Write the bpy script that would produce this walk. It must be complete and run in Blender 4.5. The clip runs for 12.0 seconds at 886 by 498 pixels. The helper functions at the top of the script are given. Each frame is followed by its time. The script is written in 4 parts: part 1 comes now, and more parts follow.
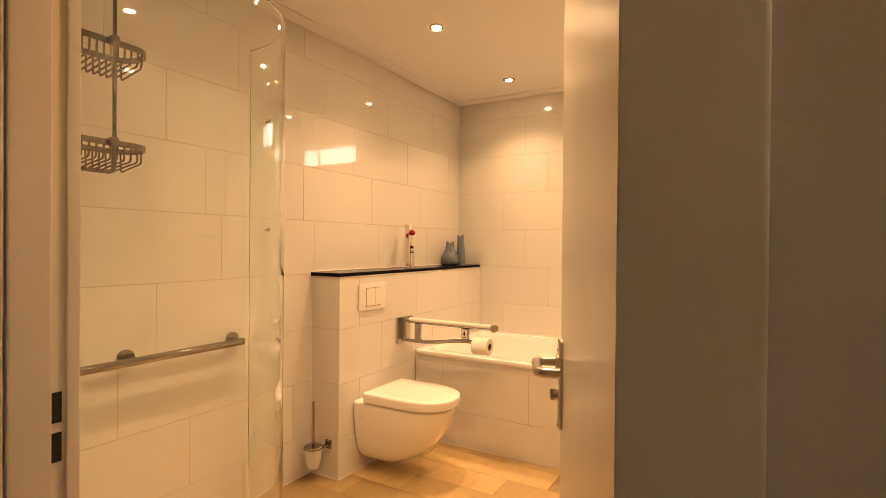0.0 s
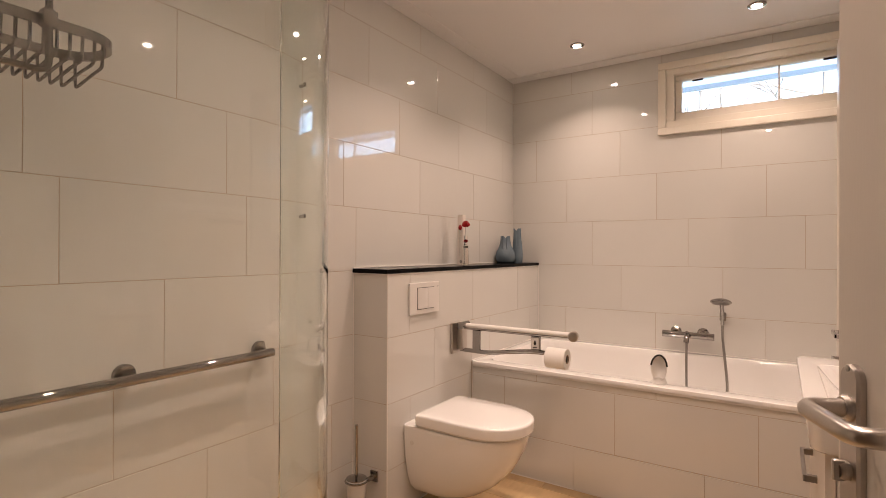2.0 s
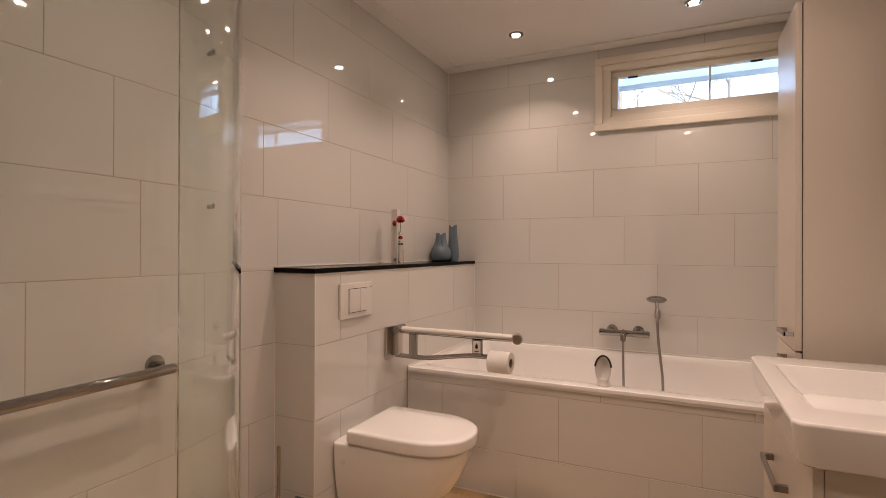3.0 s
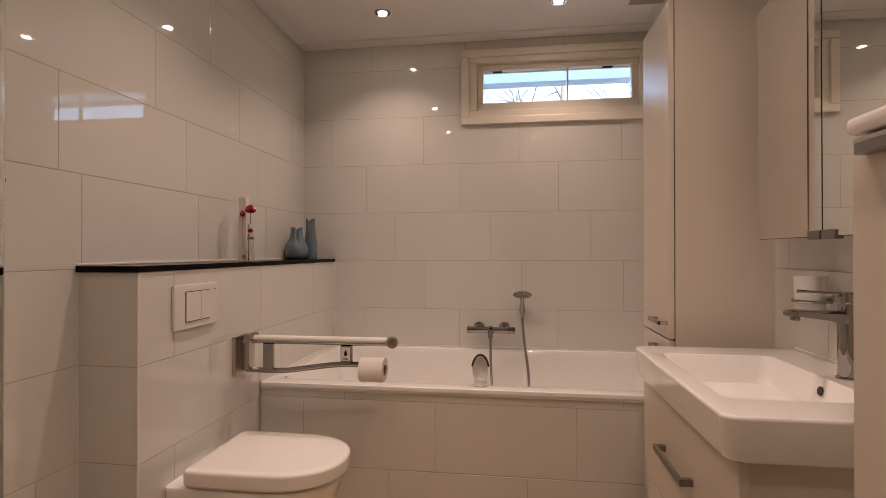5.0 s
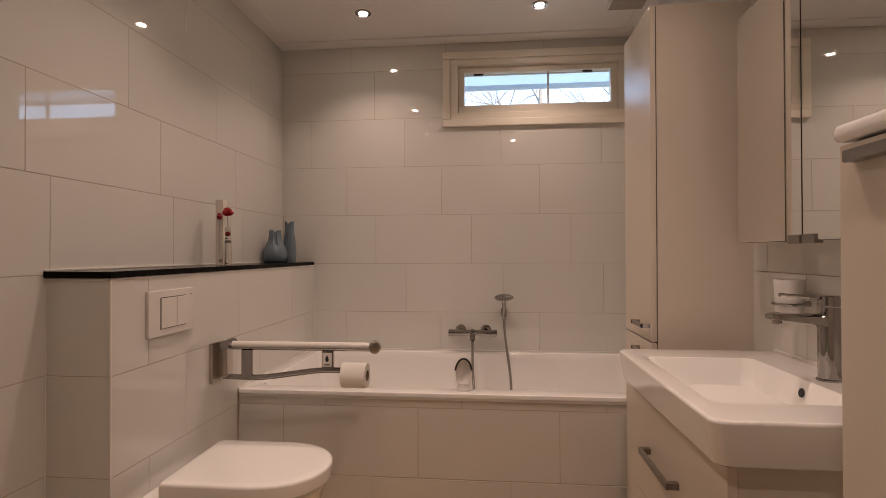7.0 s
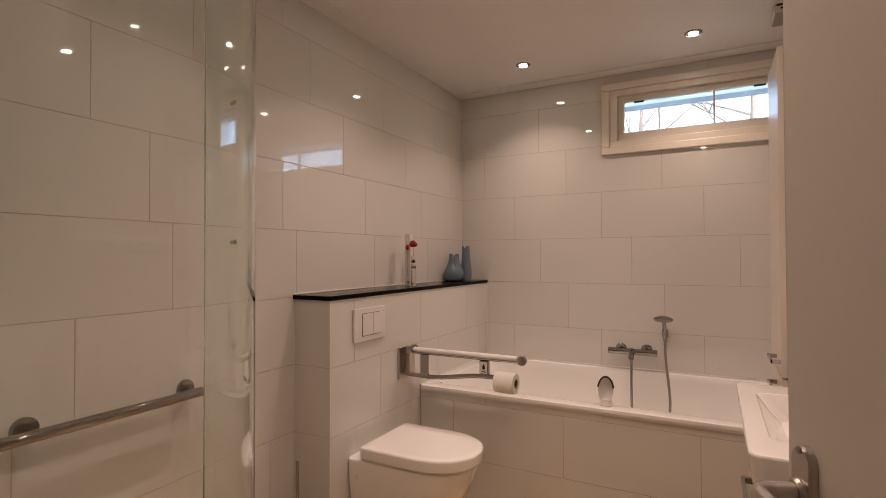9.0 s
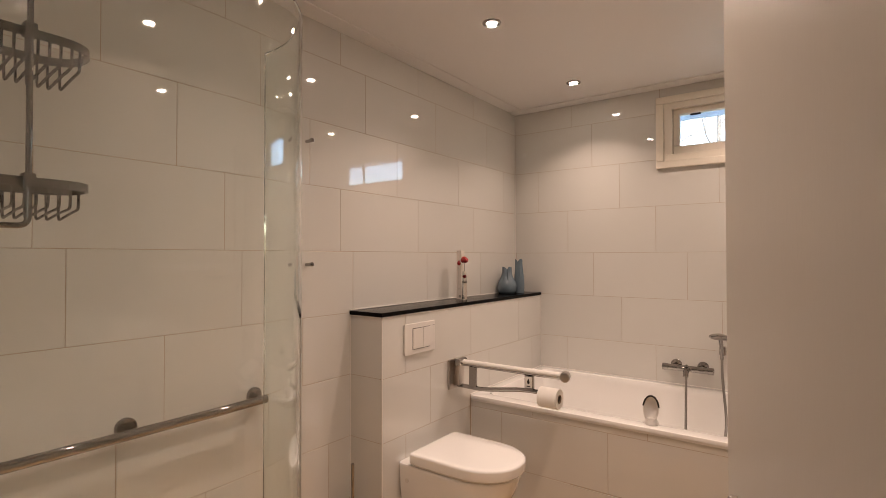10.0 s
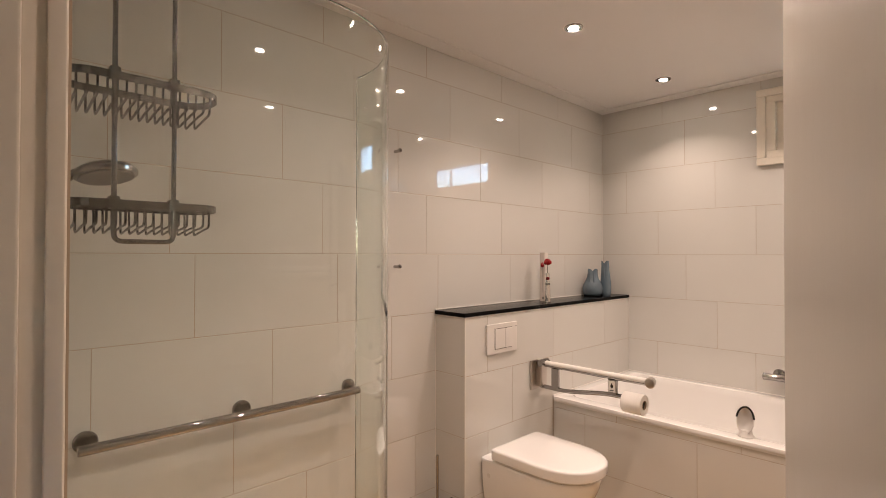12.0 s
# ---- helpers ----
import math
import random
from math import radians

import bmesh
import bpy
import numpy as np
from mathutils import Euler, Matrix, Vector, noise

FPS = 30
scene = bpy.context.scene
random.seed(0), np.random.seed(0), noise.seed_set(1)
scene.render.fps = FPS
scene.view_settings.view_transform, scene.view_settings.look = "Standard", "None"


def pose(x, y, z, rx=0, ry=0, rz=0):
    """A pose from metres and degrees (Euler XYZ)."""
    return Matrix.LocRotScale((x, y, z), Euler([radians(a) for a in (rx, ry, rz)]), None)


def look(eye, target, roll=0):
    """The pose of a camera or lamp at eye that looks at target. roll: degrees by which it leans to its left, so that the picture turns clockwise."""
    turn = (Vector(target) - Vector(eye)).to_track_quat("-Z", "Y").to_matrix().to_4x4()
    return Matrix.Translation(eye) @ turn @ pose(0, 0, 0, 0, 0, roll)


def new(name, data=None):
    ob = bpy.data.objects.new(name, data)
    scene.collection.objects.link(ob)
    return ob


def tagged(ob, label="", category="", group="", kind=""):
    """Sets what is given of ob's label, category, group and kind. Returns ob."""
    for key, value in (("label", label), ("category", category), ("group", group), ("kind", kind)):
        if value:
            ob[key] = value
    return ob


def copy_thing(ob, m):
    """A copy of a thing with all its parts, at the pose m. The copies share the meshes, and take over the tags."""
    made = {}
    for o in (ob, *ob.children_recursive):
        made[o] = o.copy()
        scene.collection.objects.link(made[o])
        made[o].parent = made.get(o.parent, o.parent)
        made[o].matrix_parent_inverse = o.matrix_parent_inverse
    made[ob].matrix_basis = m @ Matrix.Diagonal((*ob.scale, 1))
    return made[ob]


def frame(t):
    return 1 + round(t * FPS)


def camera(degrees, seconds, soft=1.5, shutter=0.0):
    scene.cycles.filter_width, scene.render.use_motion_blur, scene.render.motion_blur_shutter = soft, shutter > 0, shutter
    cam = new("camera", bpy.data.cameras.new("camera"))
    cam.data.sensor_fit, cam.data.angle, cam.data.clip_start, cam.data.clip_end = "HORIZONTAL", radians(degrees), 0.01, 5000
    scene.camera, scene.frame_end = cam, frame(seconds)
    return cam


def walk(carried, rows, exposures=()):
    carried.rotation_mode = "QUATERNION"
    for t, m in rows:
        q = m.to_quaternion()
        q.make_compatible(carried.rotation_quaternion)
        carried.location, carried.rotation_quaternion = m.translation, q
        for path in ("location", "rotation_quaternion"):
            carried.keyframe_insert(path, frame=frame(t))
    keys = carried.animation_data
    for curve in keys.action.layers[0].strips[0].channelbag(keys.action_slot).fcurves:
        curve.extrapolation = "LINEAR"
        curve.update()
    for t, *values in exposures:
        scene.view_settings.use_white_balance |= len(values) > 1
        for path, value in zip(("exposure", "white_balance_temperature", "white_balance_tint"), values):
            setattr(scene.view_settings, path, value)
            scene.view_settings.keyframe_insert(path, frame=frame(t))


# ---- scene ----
# ---- camera ----
cam = camera(82.2, 12.0, soft=0.5)
PATH = [
    (0, (2.106, -3.853, 1.300), (1.095, -2.127, 1.286), 0.5),
    (0.3, (2.050, -3.824, 1.261), (0.955, -2.151, 1.266), -0.1),
    (0.5, (2.003, -3.796, 1.259), (0.880, -2.141, 1.266), 0.0),
    (1, (1.906, -3.712, 1.252), (0.758, -2.074, 1.263), -0.0),
    (1.5, (1.8, -3.606, 1.234), (0.655, -1.966, 1.246), -0.0),
    (2, (1.691, -3.518, 1.23), (0.588, -1.85, 1.235), 0.2),
    (2.5, (1.619, -3.441, 1.219), (0.607, -1.716, 1.226), 0.1),
    (3, (1.54, -3.359, 1.218), (0.69, -1.549, 1.222), 0.2),
    (3.5, (1.492, -3.296, 1.209), (0.819, -1.412, 1.213), 0.2),
    (5.5, (1.325, -3.117, 1.181), (1.12, -1.128, 1.192), -0.1),
    (6, (1.309, -3.09, 1.179), (1.145, -1.097, 1.189), -0.1),
    (6.5, (1.309, -3.097, 1.181), (1.169, -1.102, 1.195), -0.1),
    (8.5, (1.589, -3.386, 1.273), (0.855, -1.525, 1.303), -0.4),
    (9, (1.676, -3.448, 1.311), (0.737, -1.682, 1.342), -0.2),
    (9.5, (1.779, -3.504, 1.374), (0.716, -1.81, 1.405), -0.2),
    (10, (1.848, -3.504, 1.406), (0.675, -1.885, 1.437), -0.1),
    (10.5, (1.899, -3.514, 1.422), (0.644, -1.957, 1.449), -0.1),
    (11, (1.924, -3.533, 1.429), (0.577, -2.055, 1.455), 0.0),
    (11.5, (1.93, -3.534, 1.434), (0.526, -2.11, 1.458), 0.1),
    (12, (1.933, -3.55, 1.43), (0.495, -2.16, 1.453), 0.1),
]
EXPOSURES = [
    (0.0, 4.10, 15500, 20), (0.3, 4.10, 13500, 12), (0.6, 4.12, 11000, 6), (1.0, 4.04, 7500, 7), (1.5, 3.88, 6800, 11), (2.0, 3.70, 6550, 14),
    (2.5, 3.45, 6550, 15), (3.5, 3.23, 6550, 15), (5.5, 2.99, 6550, 15), (6.5, 2.93, 6550, 15), (8.5, 3.01, 6650, 16), (9.0, 3.11, 6650, 16), (9.5, 3.35, 6650, 15), (10.0, 3.50, 6500, 12), (12.0, 3.76, 6250, 10),
]
walk(cam, [(t, look(eye, target, roll)) for t, eye, target, roll in PATH], EXPOSURES)

# ---- world and lights ----
world = bpy.data.worlds.new("sky")
scene.world = world
world.use_nodes = True
wn = world.node_tree.nodes
sky = wn.new("ShaderNodeTexSky")
sky.sky_type, sky.sun_disc = "NISHITA", False
sky.sun_elevation, sky.sun_rotation = radians(35), radians(150)
wn["Background"].inputs["Strength"].default_value = 0.10
world.node_tree.links.new(sky.outputs[0], wn["Background"].inputs["Color"])
sun = new("sun", bpy.data.lights.new("sun", "SUN"))
sun.data.energy, sun.data.angle, sun.data.color = 1.0, radians(10), (1.0, 0.95, 0.88)
sun.matrix_world = look((0, 0, 0), (-0.41, 0.71, -0.57))
LAMP_WATTS, LAMP_COLOUR = 0.50, (1.0, 0.75, 0.61)

# ---- plan ----
X0, X1 = 0.0, 2.22          # side walls, tile faces
Y0, Y1 = -3.45, 0.0         # door wall and window wall, tile faces
CEIL = 2.505
BOX_X, BOX_Y, SHELF_Z = 0.21, -1.733, 1.142
APRON_Y, RIM_Z = -0.963, 0.594
DOOR_L, DOOR_R, DOOR_H = 1.232, 2.06, 2.04
HALL_Y = -3.55
JOINTS = [0.0] + [0.2235 + 0.3025 * k for k in range(8)] + [CEIL]
TW = 0.6025

# ---- mesh helpers ----
BASE = {}


def thing(name, base, label, category, group="", kind=""):
    ob = new(name)
    ob.empty_display_size = 0.05
    ob.location = base
    BASE[ob.name] = Vector(base)
    return tagged(ob, label, category, group, kind)


def finish(name, bm, material, base, sharp=35):
    bmesh.ops.recalc_face_normals(bm, faces=bm.faces)
    bmesh.ops.translate(bm, verts=bm.verts, vec=-Vector(base))
    mesh = bpy.data.meshes.new(name)
    bm.to_mesh(mesh)
    bm.free()
    mesh.materials.append(material)
    mesh.polygons.foreach_set("use_smooth", [True] * len(mesh.polygons))
    mesh.set_sharp_from_angle(angle=radians(sharp))
    return mesh


def weigh(ob):
    ob.modifiers.new("even_normals", "WEIGHTED_NORMAL").keep_sharp = True
    return ob


def part(name, bm, material, parent, label="", sharp=35):
    base = BASE[parent.name]
    ob = new(name, finish(name, bm, material, base, sharp))
    ob.parent = parent
    BASE[ob.name] = base
    return tagged(weigh(ob), label)


def solo(name, bm, material, base, label, category, group="", kind="", sharp=35):
    ob = new(name, finish(name, bm, material, base, sharp))
    ob.location = base
    BASE[ob.name] = Vector(base)
    return tagged(weigh(ob), label, category, group, kind)


def box(a, b, bevel=0.0, seg=2, bm=None):
    out = bm or bmesh.new()
    tmp = bmesh.new()
    lo = Vector([min(p, q) for p, q in zip(a, b)])
    hi = Vector([max(p, q) for p, q in zip(a, b)])
    bmesh.ops.create_cube(tmp, size=1.0)
    for v in tmp.verts:
        v.co = Vector([(lo[i] + hi[i]) / 2 + v.co[i] * (hi[i] - lo[i]) for i in range(3)])
    if bevel:
        bmesh.ops.bevel(tmp, geom=list(tmp.edges), offset=bevel, segments=seg, profile=0.5, affect="EDGES")
    merge(out, tmp)
    return out


def merge(out, tmp):
    vs = [out.verts.new(v.co) for v in tmp.verts]
    tmp.verts.index_update()
    for f in tmp.faces:
        out.faces.new([vs[v.index] for v in f.verts])
    tmp.free()


def loft(rings, cap0=True, cap1=True, bm=None, wrap=False):
    """A skin through rings of points, each ring with as many points."""
    bm = bm or bmesh.new()
    vs = [[bm.verts.new(p) for p in ring] for ring in rings]
    n = len(rings[0])
    pairs = list(zip(vs, vs[1:])) + ([(vs[-1], vs[0])] if wrap else [])
    for a, b in pairs:
        for i in range(n):
            bm.faces.new((a[i], a[(i + 1) % n], b[(i + 1) % n], b[i]))
    if not wrap:
        if cap0:
            bm.faces.new(vs[0][::-1])
        if cap1:
            bm.faces.new(vs[-1])
    return bm


def tube(points, r, seg=12, bm=None, closed=False):
    pts = [Vector(p) for p in points]
    n = len(pts)
    rad = r if isinstance(r, (list, tuple)) else [r] * n
    rings, up = [], None
    for i, p in enumerate(pts):
        if closed:
            d = (pts[(i + 1) % n] - pts[i - 1]).normalized()
        else:
            d = (pts[min(i + 1, n - 1)] - pts[max(i - 1, 0)]).normalized()
        if up is None:
            up = d.orthogonal().normalized()
        else:
            up = (up - d * up.dot(d)).normalized()
        side = d.cross(up)
        rings.append([p + (up * math.cos(k * math.tau / seg) + side * math.sin(k * math.tau / seg)) * rad[i] for k in range(seg)])
    return loft(rings, bm=bm, wrap=closed)


def lathe(profile, origin=(0, 0, 0), axis=(0, 0, 1), seg=32, bm=None):
    """profile: (radius, height) along the axis from origin."""
    q = Vector((0, 0, 1)).rotation_difference(Vector(axis))
    o = Vector(origin)
    rings = [[o + q @ Vector((max(r, 1e-4) * math.cos(k * math.tau / seg), max(r, 1e-4) * math.sin(k * math.tau / seg), h)) for k in range(seg)] for r, h in profile]
    return loft(rings, bm=bm)


def round_path(points, r, n=6):
    """The points with their corners rounded by arcs of about r."""
    pts = [Vector(p) for p in points]
    out = [pts[0]]
    for a, b, c in zip(pts, pts[1:], pts[2:]):
        ra = min(r, (a - b).length * 0.49, (c - b).length * 0.49)
        p, q = b + (a - b).normalized() * ra, b + (c - b).normalized() * ra
        for i in range(n + 1):
            t = i / n
            out.append(p * (1 - t) ** 2 + b * 2 * t * (1 - t) + q * t * t)
    return out + [pts[-1]]


def rrect(x0, y0, x1, y1, r, z, n=6):
    out = []
    for cx, cy, a0 in ((x1 - r, y1 - r, 0), (x0 + r, y1 - r, 90), (x0 + r, y0 + r, 180), (x1 - r, y0 + r, 270)):
        for i in range(n + 1):
            a = radians(a0 + 90 * i / n)
            out.append((cx + r * math.cos(a), cy + r * math.sin(a), z))
    return out


# ---- materials ----
def mat(name, colour, rough=0.5, metal=0.0, grain=0.0, scale=40.0, bump=0.0, bump_scale=None, rand=0.0, coat=0.0, blotch=0.0, blotch_scale=3.0, stretch=(1, 1, 1), rough_var=0.0):
    m = bpy.data.materials.new(name)
    m.use_nodes = True
    nt = m.node_tree
    n, l = nt.nodes, nt.links
    bs = n["Principled BSDF"]
    bs.inputs["Roughness"].default_value, bs.inputs["Metallic"].default_value = rough, metal
    if coat:
        bs.inputs["Coat Weight"].default_value, bs.inputs["Coat Roughness"].default_value = coat, 0.07
    tc = n.new("ShaderNodeTexCoord")
    mp = n.new("ShaderNodeMapping")
    mp.inputs["Scale"].default_value = stretch
    l.new(tc.outputs["Object"], mp.inputs["Vector"])
    value = n.new("ShaderNodeValue")
    value.outputs[0].default_value = 1.0
    out = value.outputs[0]

    def vary(sock, amount, socket):
        mr = n.new("ShaderNodeMapRange")
        mr.inputs["To Min"].default_value, mr.inputs["To Max"].default_value = 1 - amount, 1 + amount
        l.new(sock, mr.inputs["Value"])
        mu = n.new("ShaderNodeMath")
        mu.operation = "MULTIPLY"
        l.new(socket, mu.inputs[0])
        l.new(mr.outputs[0], mu.inputs[1])
        return mu.outputs[0]

    def noise_tex(s, detail=4):
        t = n.new("ShaderNodeTexNoise")
        t.inputs["Scale"].default_value, t.inputs["Detail"].default_value = s, detail
        l.new(mp.outputs[0], t.inputs["Vector"])
        return t.outputs["Fac"]
    if grain:
        out = vary(noise_tex(scale), grain, out)
    if blotch:
        out = vary(noise_tex(blotch_scale, 3), blotch, out)
    if rand:
        oi = n.new("ShaderNodeObjectInfo")
        out = vary(oi.outputs["Random"], rand, out)
    mx = n.new("ShaderNodeVectorMath")
    mx.operation = "SCALE"
    mx.inputs[0].default_value = colour
    l.new(out, mx.inputs["Scale"])
    l.new(mx.outputs[0], bs.inputs["Base Color"])
    if rough_var:
        mr = n.new("ShaderNodeMapRange")
        mr.inputs["To Min"].default_value, mr.inputs["To Max"].default_value = max(rough - rough_var, 0.01), rough + rough_var
        l.new(noise_tex(blotch_scale * 2.7, 5), mr.inputs["Value"])
        l.new(mr.outputs[0], bs.inputs["Roughness"])
    if bump:
        bp = n.new("ShaderNodeBump")
        bp.inputs["Strength"].default_value, bp.inputs["Distance"].default_value = bump, 0.002
        l.new(noise_tex(bump_scale or scale, 3), bp.inputs["Height"])
        l.new(bp.outputs[0], bs.inputs["Normal"])
    return m


def glass_mat(name, colour, rough=0.0, ior=1.45):
    m = bpy.data.materials.new(name)
    m.use_nodes = True
    bs = m.node_tree.nodes["Principled BSDF"]
    bs.inputs["Base Color"].default_value = (*colour, 1)
    bs.inputs["Roughness"].default_value, bs.inputs["IOR"].default_value = rough, ior
    bs.inputs["Transmission Weight"].default_value = 1.0
    return m


def glow_mat(name, colour, strength):
    m = bpy.data.materials.new(name)
    m.use_nodes = True
    bs = m.node_tree.nodes["Principled BSDF"]
    bs.inputs["Emission Color"].default_value = (*colour, 1)
    bs.inputs["Emission Strength"].default_value = strength
    return m


TILE = mat("white_glazed_tile", (0.645, 0.630, 0.588), 0.025, grain=0.012, scale=260, bump=0.035, bump_scale=7, rand=0.015, blotch=0.015, blotch_scale=4, rough_var=0.012)
GROUT = mat("grout", (0.42, 0.335, 0.245), 0.9, grain=0.1, scale=300, blotch=0.1, blotch_scale=6, bump=0.3)
TILE.node_tree.nodes["Principled BSDF"].inputs["IOR"].default_value = 1.78
FLOOR_TILE = mat("sandstone_floor_tile", (0.45, 0.312, 0.165), 0.34, grain=0.20, scale=30, rand=0.34, blotch=0.28, blotch_scale=5, bump=0.08, bump_scale=160, stretch=(1.0, 0.35, 1.0), rough_var=0.08)
FLOOR_GROUT = mat("floor_grout", (0.42, 0.34, 0.25), 0.9, grain=0.1, scale=200, blotch=0.1)
CEILING = mat("ceiling_paint", (0.76, 0.74, 0.72), 0.45, grain=0.015, scale=300, bump=0.05, bump_scale=220, blotch=0.015)
PLASTER = mat("hall_plaster", (0.62, 0.56, 0.51), 0.85, grain=0.04, scale=240, bump=0.25, bump_scale=180, blotch=0.04)
DOOR_PAINT = mat("door_paint", (0.70, 0.65, 0.58), 0.30, grain=0.02, scale=90, bump=0.05, bump_scale=60, blotch=0.02, blotch_scale=2, stretch=(6, 6, 0.5), rough_var=0.05)
FRAME_PAINT = mat("frame_paint", (0.76, 0.70, 0.60), 0.32, grain=0.03, scale=70, bump=0.06, bump_scale=50, blotch=0.03, rough_var=0.05)
LACQUER = mat("cabinet_lacquer", (0.64, 0.575, 0.49), 0.30, grain=0.015, scale=200, bump=0.03, bump_scale=150, blotch=0.015, rough_var=0.04)
CERAMIC = mat("white_ceramic", (0.90, 0.88, 0.85), 0.10, grain=0.01, scale=120, blotch=0.01, coat=1.0)
CERAMIC.node_tree.nodes["Principled BSDF"].inputs["IOR"].default_value = 1.6
ACRYLIC = mat("bath_enamel", (0.84, 0.82, 0.79), 0.10, grain=0.01, scale=120, blotch=0.01, coat=1.0)
PLASTIC = mat("white_plastic", (0.70, 0.67, 0.63), 0.28, grain=0.01, scale=120, bump=0.02)
# chrome copy with dark reflections put into its base colour, for the caddy
DARK_CHROME = mat("darkened_chrome", (0.25, 0.235, 0.225), 0.02, 1.0, grain=0.05, scale=60)
CHROME = mat("chrome", (0.36, 0.345, 0.335), 0.012, 1.0, grain=0.03, scale=60)
STEEL = mat("brushed_steel", (0.50, 0.46, 0.42), 0.30, 1.0, grain=0.06, scale=300, bump=0.04, bump_scale=400, rough_var=0.05)
GREY_METAL = mat("grey_handle_metal", (0.30, 0.28, 0.26), 0.35, 1.0, grain=0.05, scale=200)
GRANITE = mat("black_granite", (0.005, 0.0045, 0.0045), 0.16, grain=0.5, scale=400, blotch=0.2, rough_var=0.05)
GRANITE.node_tree.nodes["Principled BSDF"].inputs["Specular IOR Level"].default_value = 0.05
VENT_GREY = mat("mottled_grey_plastic", (0.40, 0.36, 0.33), 0.6, grain=0.12, scale=300, blotch=0.12, blotch_scale=20)
# plain black for prints and marks, and for shade inside holes and gaps
BLACK = mat("black_void", (0.010, 0.009, 0.008), 0.8, grain=0.3, scale=80)
# near-black for shade painted into gaps and holes, and for dark fittings
GAP = mat("shadow_gap", (0.05, 0.045, 0.04), 0.8, grain=0.2, scale=80)
END_EDGE = mat("pale_glass_edge", (0.34, 0.40, 0.36), 0.12, grain=0.15, scale=30)
GLASS = glass_mat("shower_glass", (0.945, 0.985, 0.96))
PANE = glass_mat("window_glass", (0.97, 0.99, 0.99))
BOTTLE = glass_mat("bottle_glass", (0.93, 0.90, 0.86), 0.02)
FROST = mat("frosted_glass", (0.82, 0.80, 0.77), 0.35, grain=0.02, scale=90)
FROST.node_tree.nodes["Principled BSDF"].inputs["Transmission Weight"].default_value = 0.25
EDGE = mat("green_glass_edge", (0.035, 0.060, 0.050), 0.18, grain=0.2, scale=30)
MIRROR = mat("mirror_silver", (0.80, 0.80, 0.78), 0.012, 1.0, grain=0.004, scale=20)
VASE = mat("blue_grey_glaze", (0.125, 0.170, 0.205), 0.26, grain=0.10, scale=60, blotch=0.18, blotch_scale=18, bump=0.15, bump_scale=120)
RED = mat("red_lacquer", (0.28, 0.010, 0.012), 0.25, grain=0.15, scale=90)
PAPER = mat("tissue_paper", (0.80, 0.77, 0.72), 0.95, grain=0.05, scale=200, bump=0.4, bump_scale=160)
CARDBOARD = mat("core_cardboard", (0.28, 0.20, 0.13), 0.9, grain=0.1, scale=100)
SILICONE = mat("white_silicone", (0.72, 0.69, 0.64), 0.4, grain=0.03, scale=150)
RENDER = mat("painted_fascia", (0.55, 0.60, 0.66), 0.7, grain=0.05, scale=60, blotch=0.05)
CANOPY = mat("frosted_canopy", (0.62, 0.70, 0.76), 0.5, grain=0.05, scale=60, blotch=0.05)
_n, _l = CANOPY.node_tree.nodes, CANOPY.node_tree.links
_tr, _mix = _n.new("ShaderNodeBsdfTranslucent"), _n.new("ShaderNodeMixShader")
_tr.inputs["Color"].default_value = (0.62, 0.72, 0.80, 1)
_mix.inputs["Fac"].default_value = 0.65
_l.new(_n["Principled BSDF"].outputs[0], _mix.inputs[1])
_l.new(_tr.outputs[0], _mix.inputs[2])
_l.new(_mix.outputs[0], _n["Material Output"].inputs["Surface"])
BRICK = mat("outer_wall", (0.32, 0.20, 0.15), 0.9, grain=0.2, scale=40, blotch=0.15)
BARK = mat("bark", (0.20, 0.18, 0.16), 0.9, grain=0.35, scale=30, bump=0.5, blotch=0.2)
GROUND = mat("winter_grass", (0.09, 0.11, 0.05), 0.95, grain=0.35, scale=12, blotch=0.3, blotch_scale=0.6)
BULB = glow_mat("lamp_glow", (1.0, 0.84, 0.70), 14.0)

# ---- structure ----
T = 0.12


def structure(name, bm, material, label, category):
    return solo(name, bm, material, (0, 0, 0), label, category, kind="structure")


structure("floor", box((X0 - T, Y0 - 0.1, -0.1), (X1 + T, Y1 + 0.3, -0.004)), FLOOR_GROUT, "sandstone-coloured tiled bathroom floor with tight joints", "floor")
G = 0.010
wall_left = structure("wall_west", box((X0 - T, Y0 - 0.1, -0.004), (X0 - 0.0010, Y1 + 0.3, CEIL + 0.05)), GROUT, "wall tiled with large glossy white tiles", "wall")
wall_right = structure("wall_east", box((X1 + 0.0010, Y0 - 0.1, -0.004), (X1 + T, Y1 + 0.3, CEIL + 0.05)), GROUT, "tiled wall with glossy white tiles behind the washbasin", "wall")
WX0, WX1, WZ0, WZ1 = 1.10, 2.14, 2.05, 2.39
bm = bmesh.new()
for a, b in (((X0 - 0.0015, Y1 + 0.0010, -0.004), (WX0, Y1 + 0.3, CEIL + 0.05)), ((WX1, Y1 + 0.0010, -0.004), (X1 + 0.0015, Y1 + 0.3, CEIL + 0.05)),
             ((WX0, Y1 + 0.0010, -0.004), (WX1, Y1 + 0.3, WZ0)), ((WX0, Y1 + 0.0010, WZ1), (WX1, Y1 + 0.3, CEIL + 0.05))):
    box(a, b, bm=bm)
wall_back = structure("wall_north", bm, GROUT, "window wall tiled with large glossy white tiles above the bath", "wall")
bm = bmesh.new()
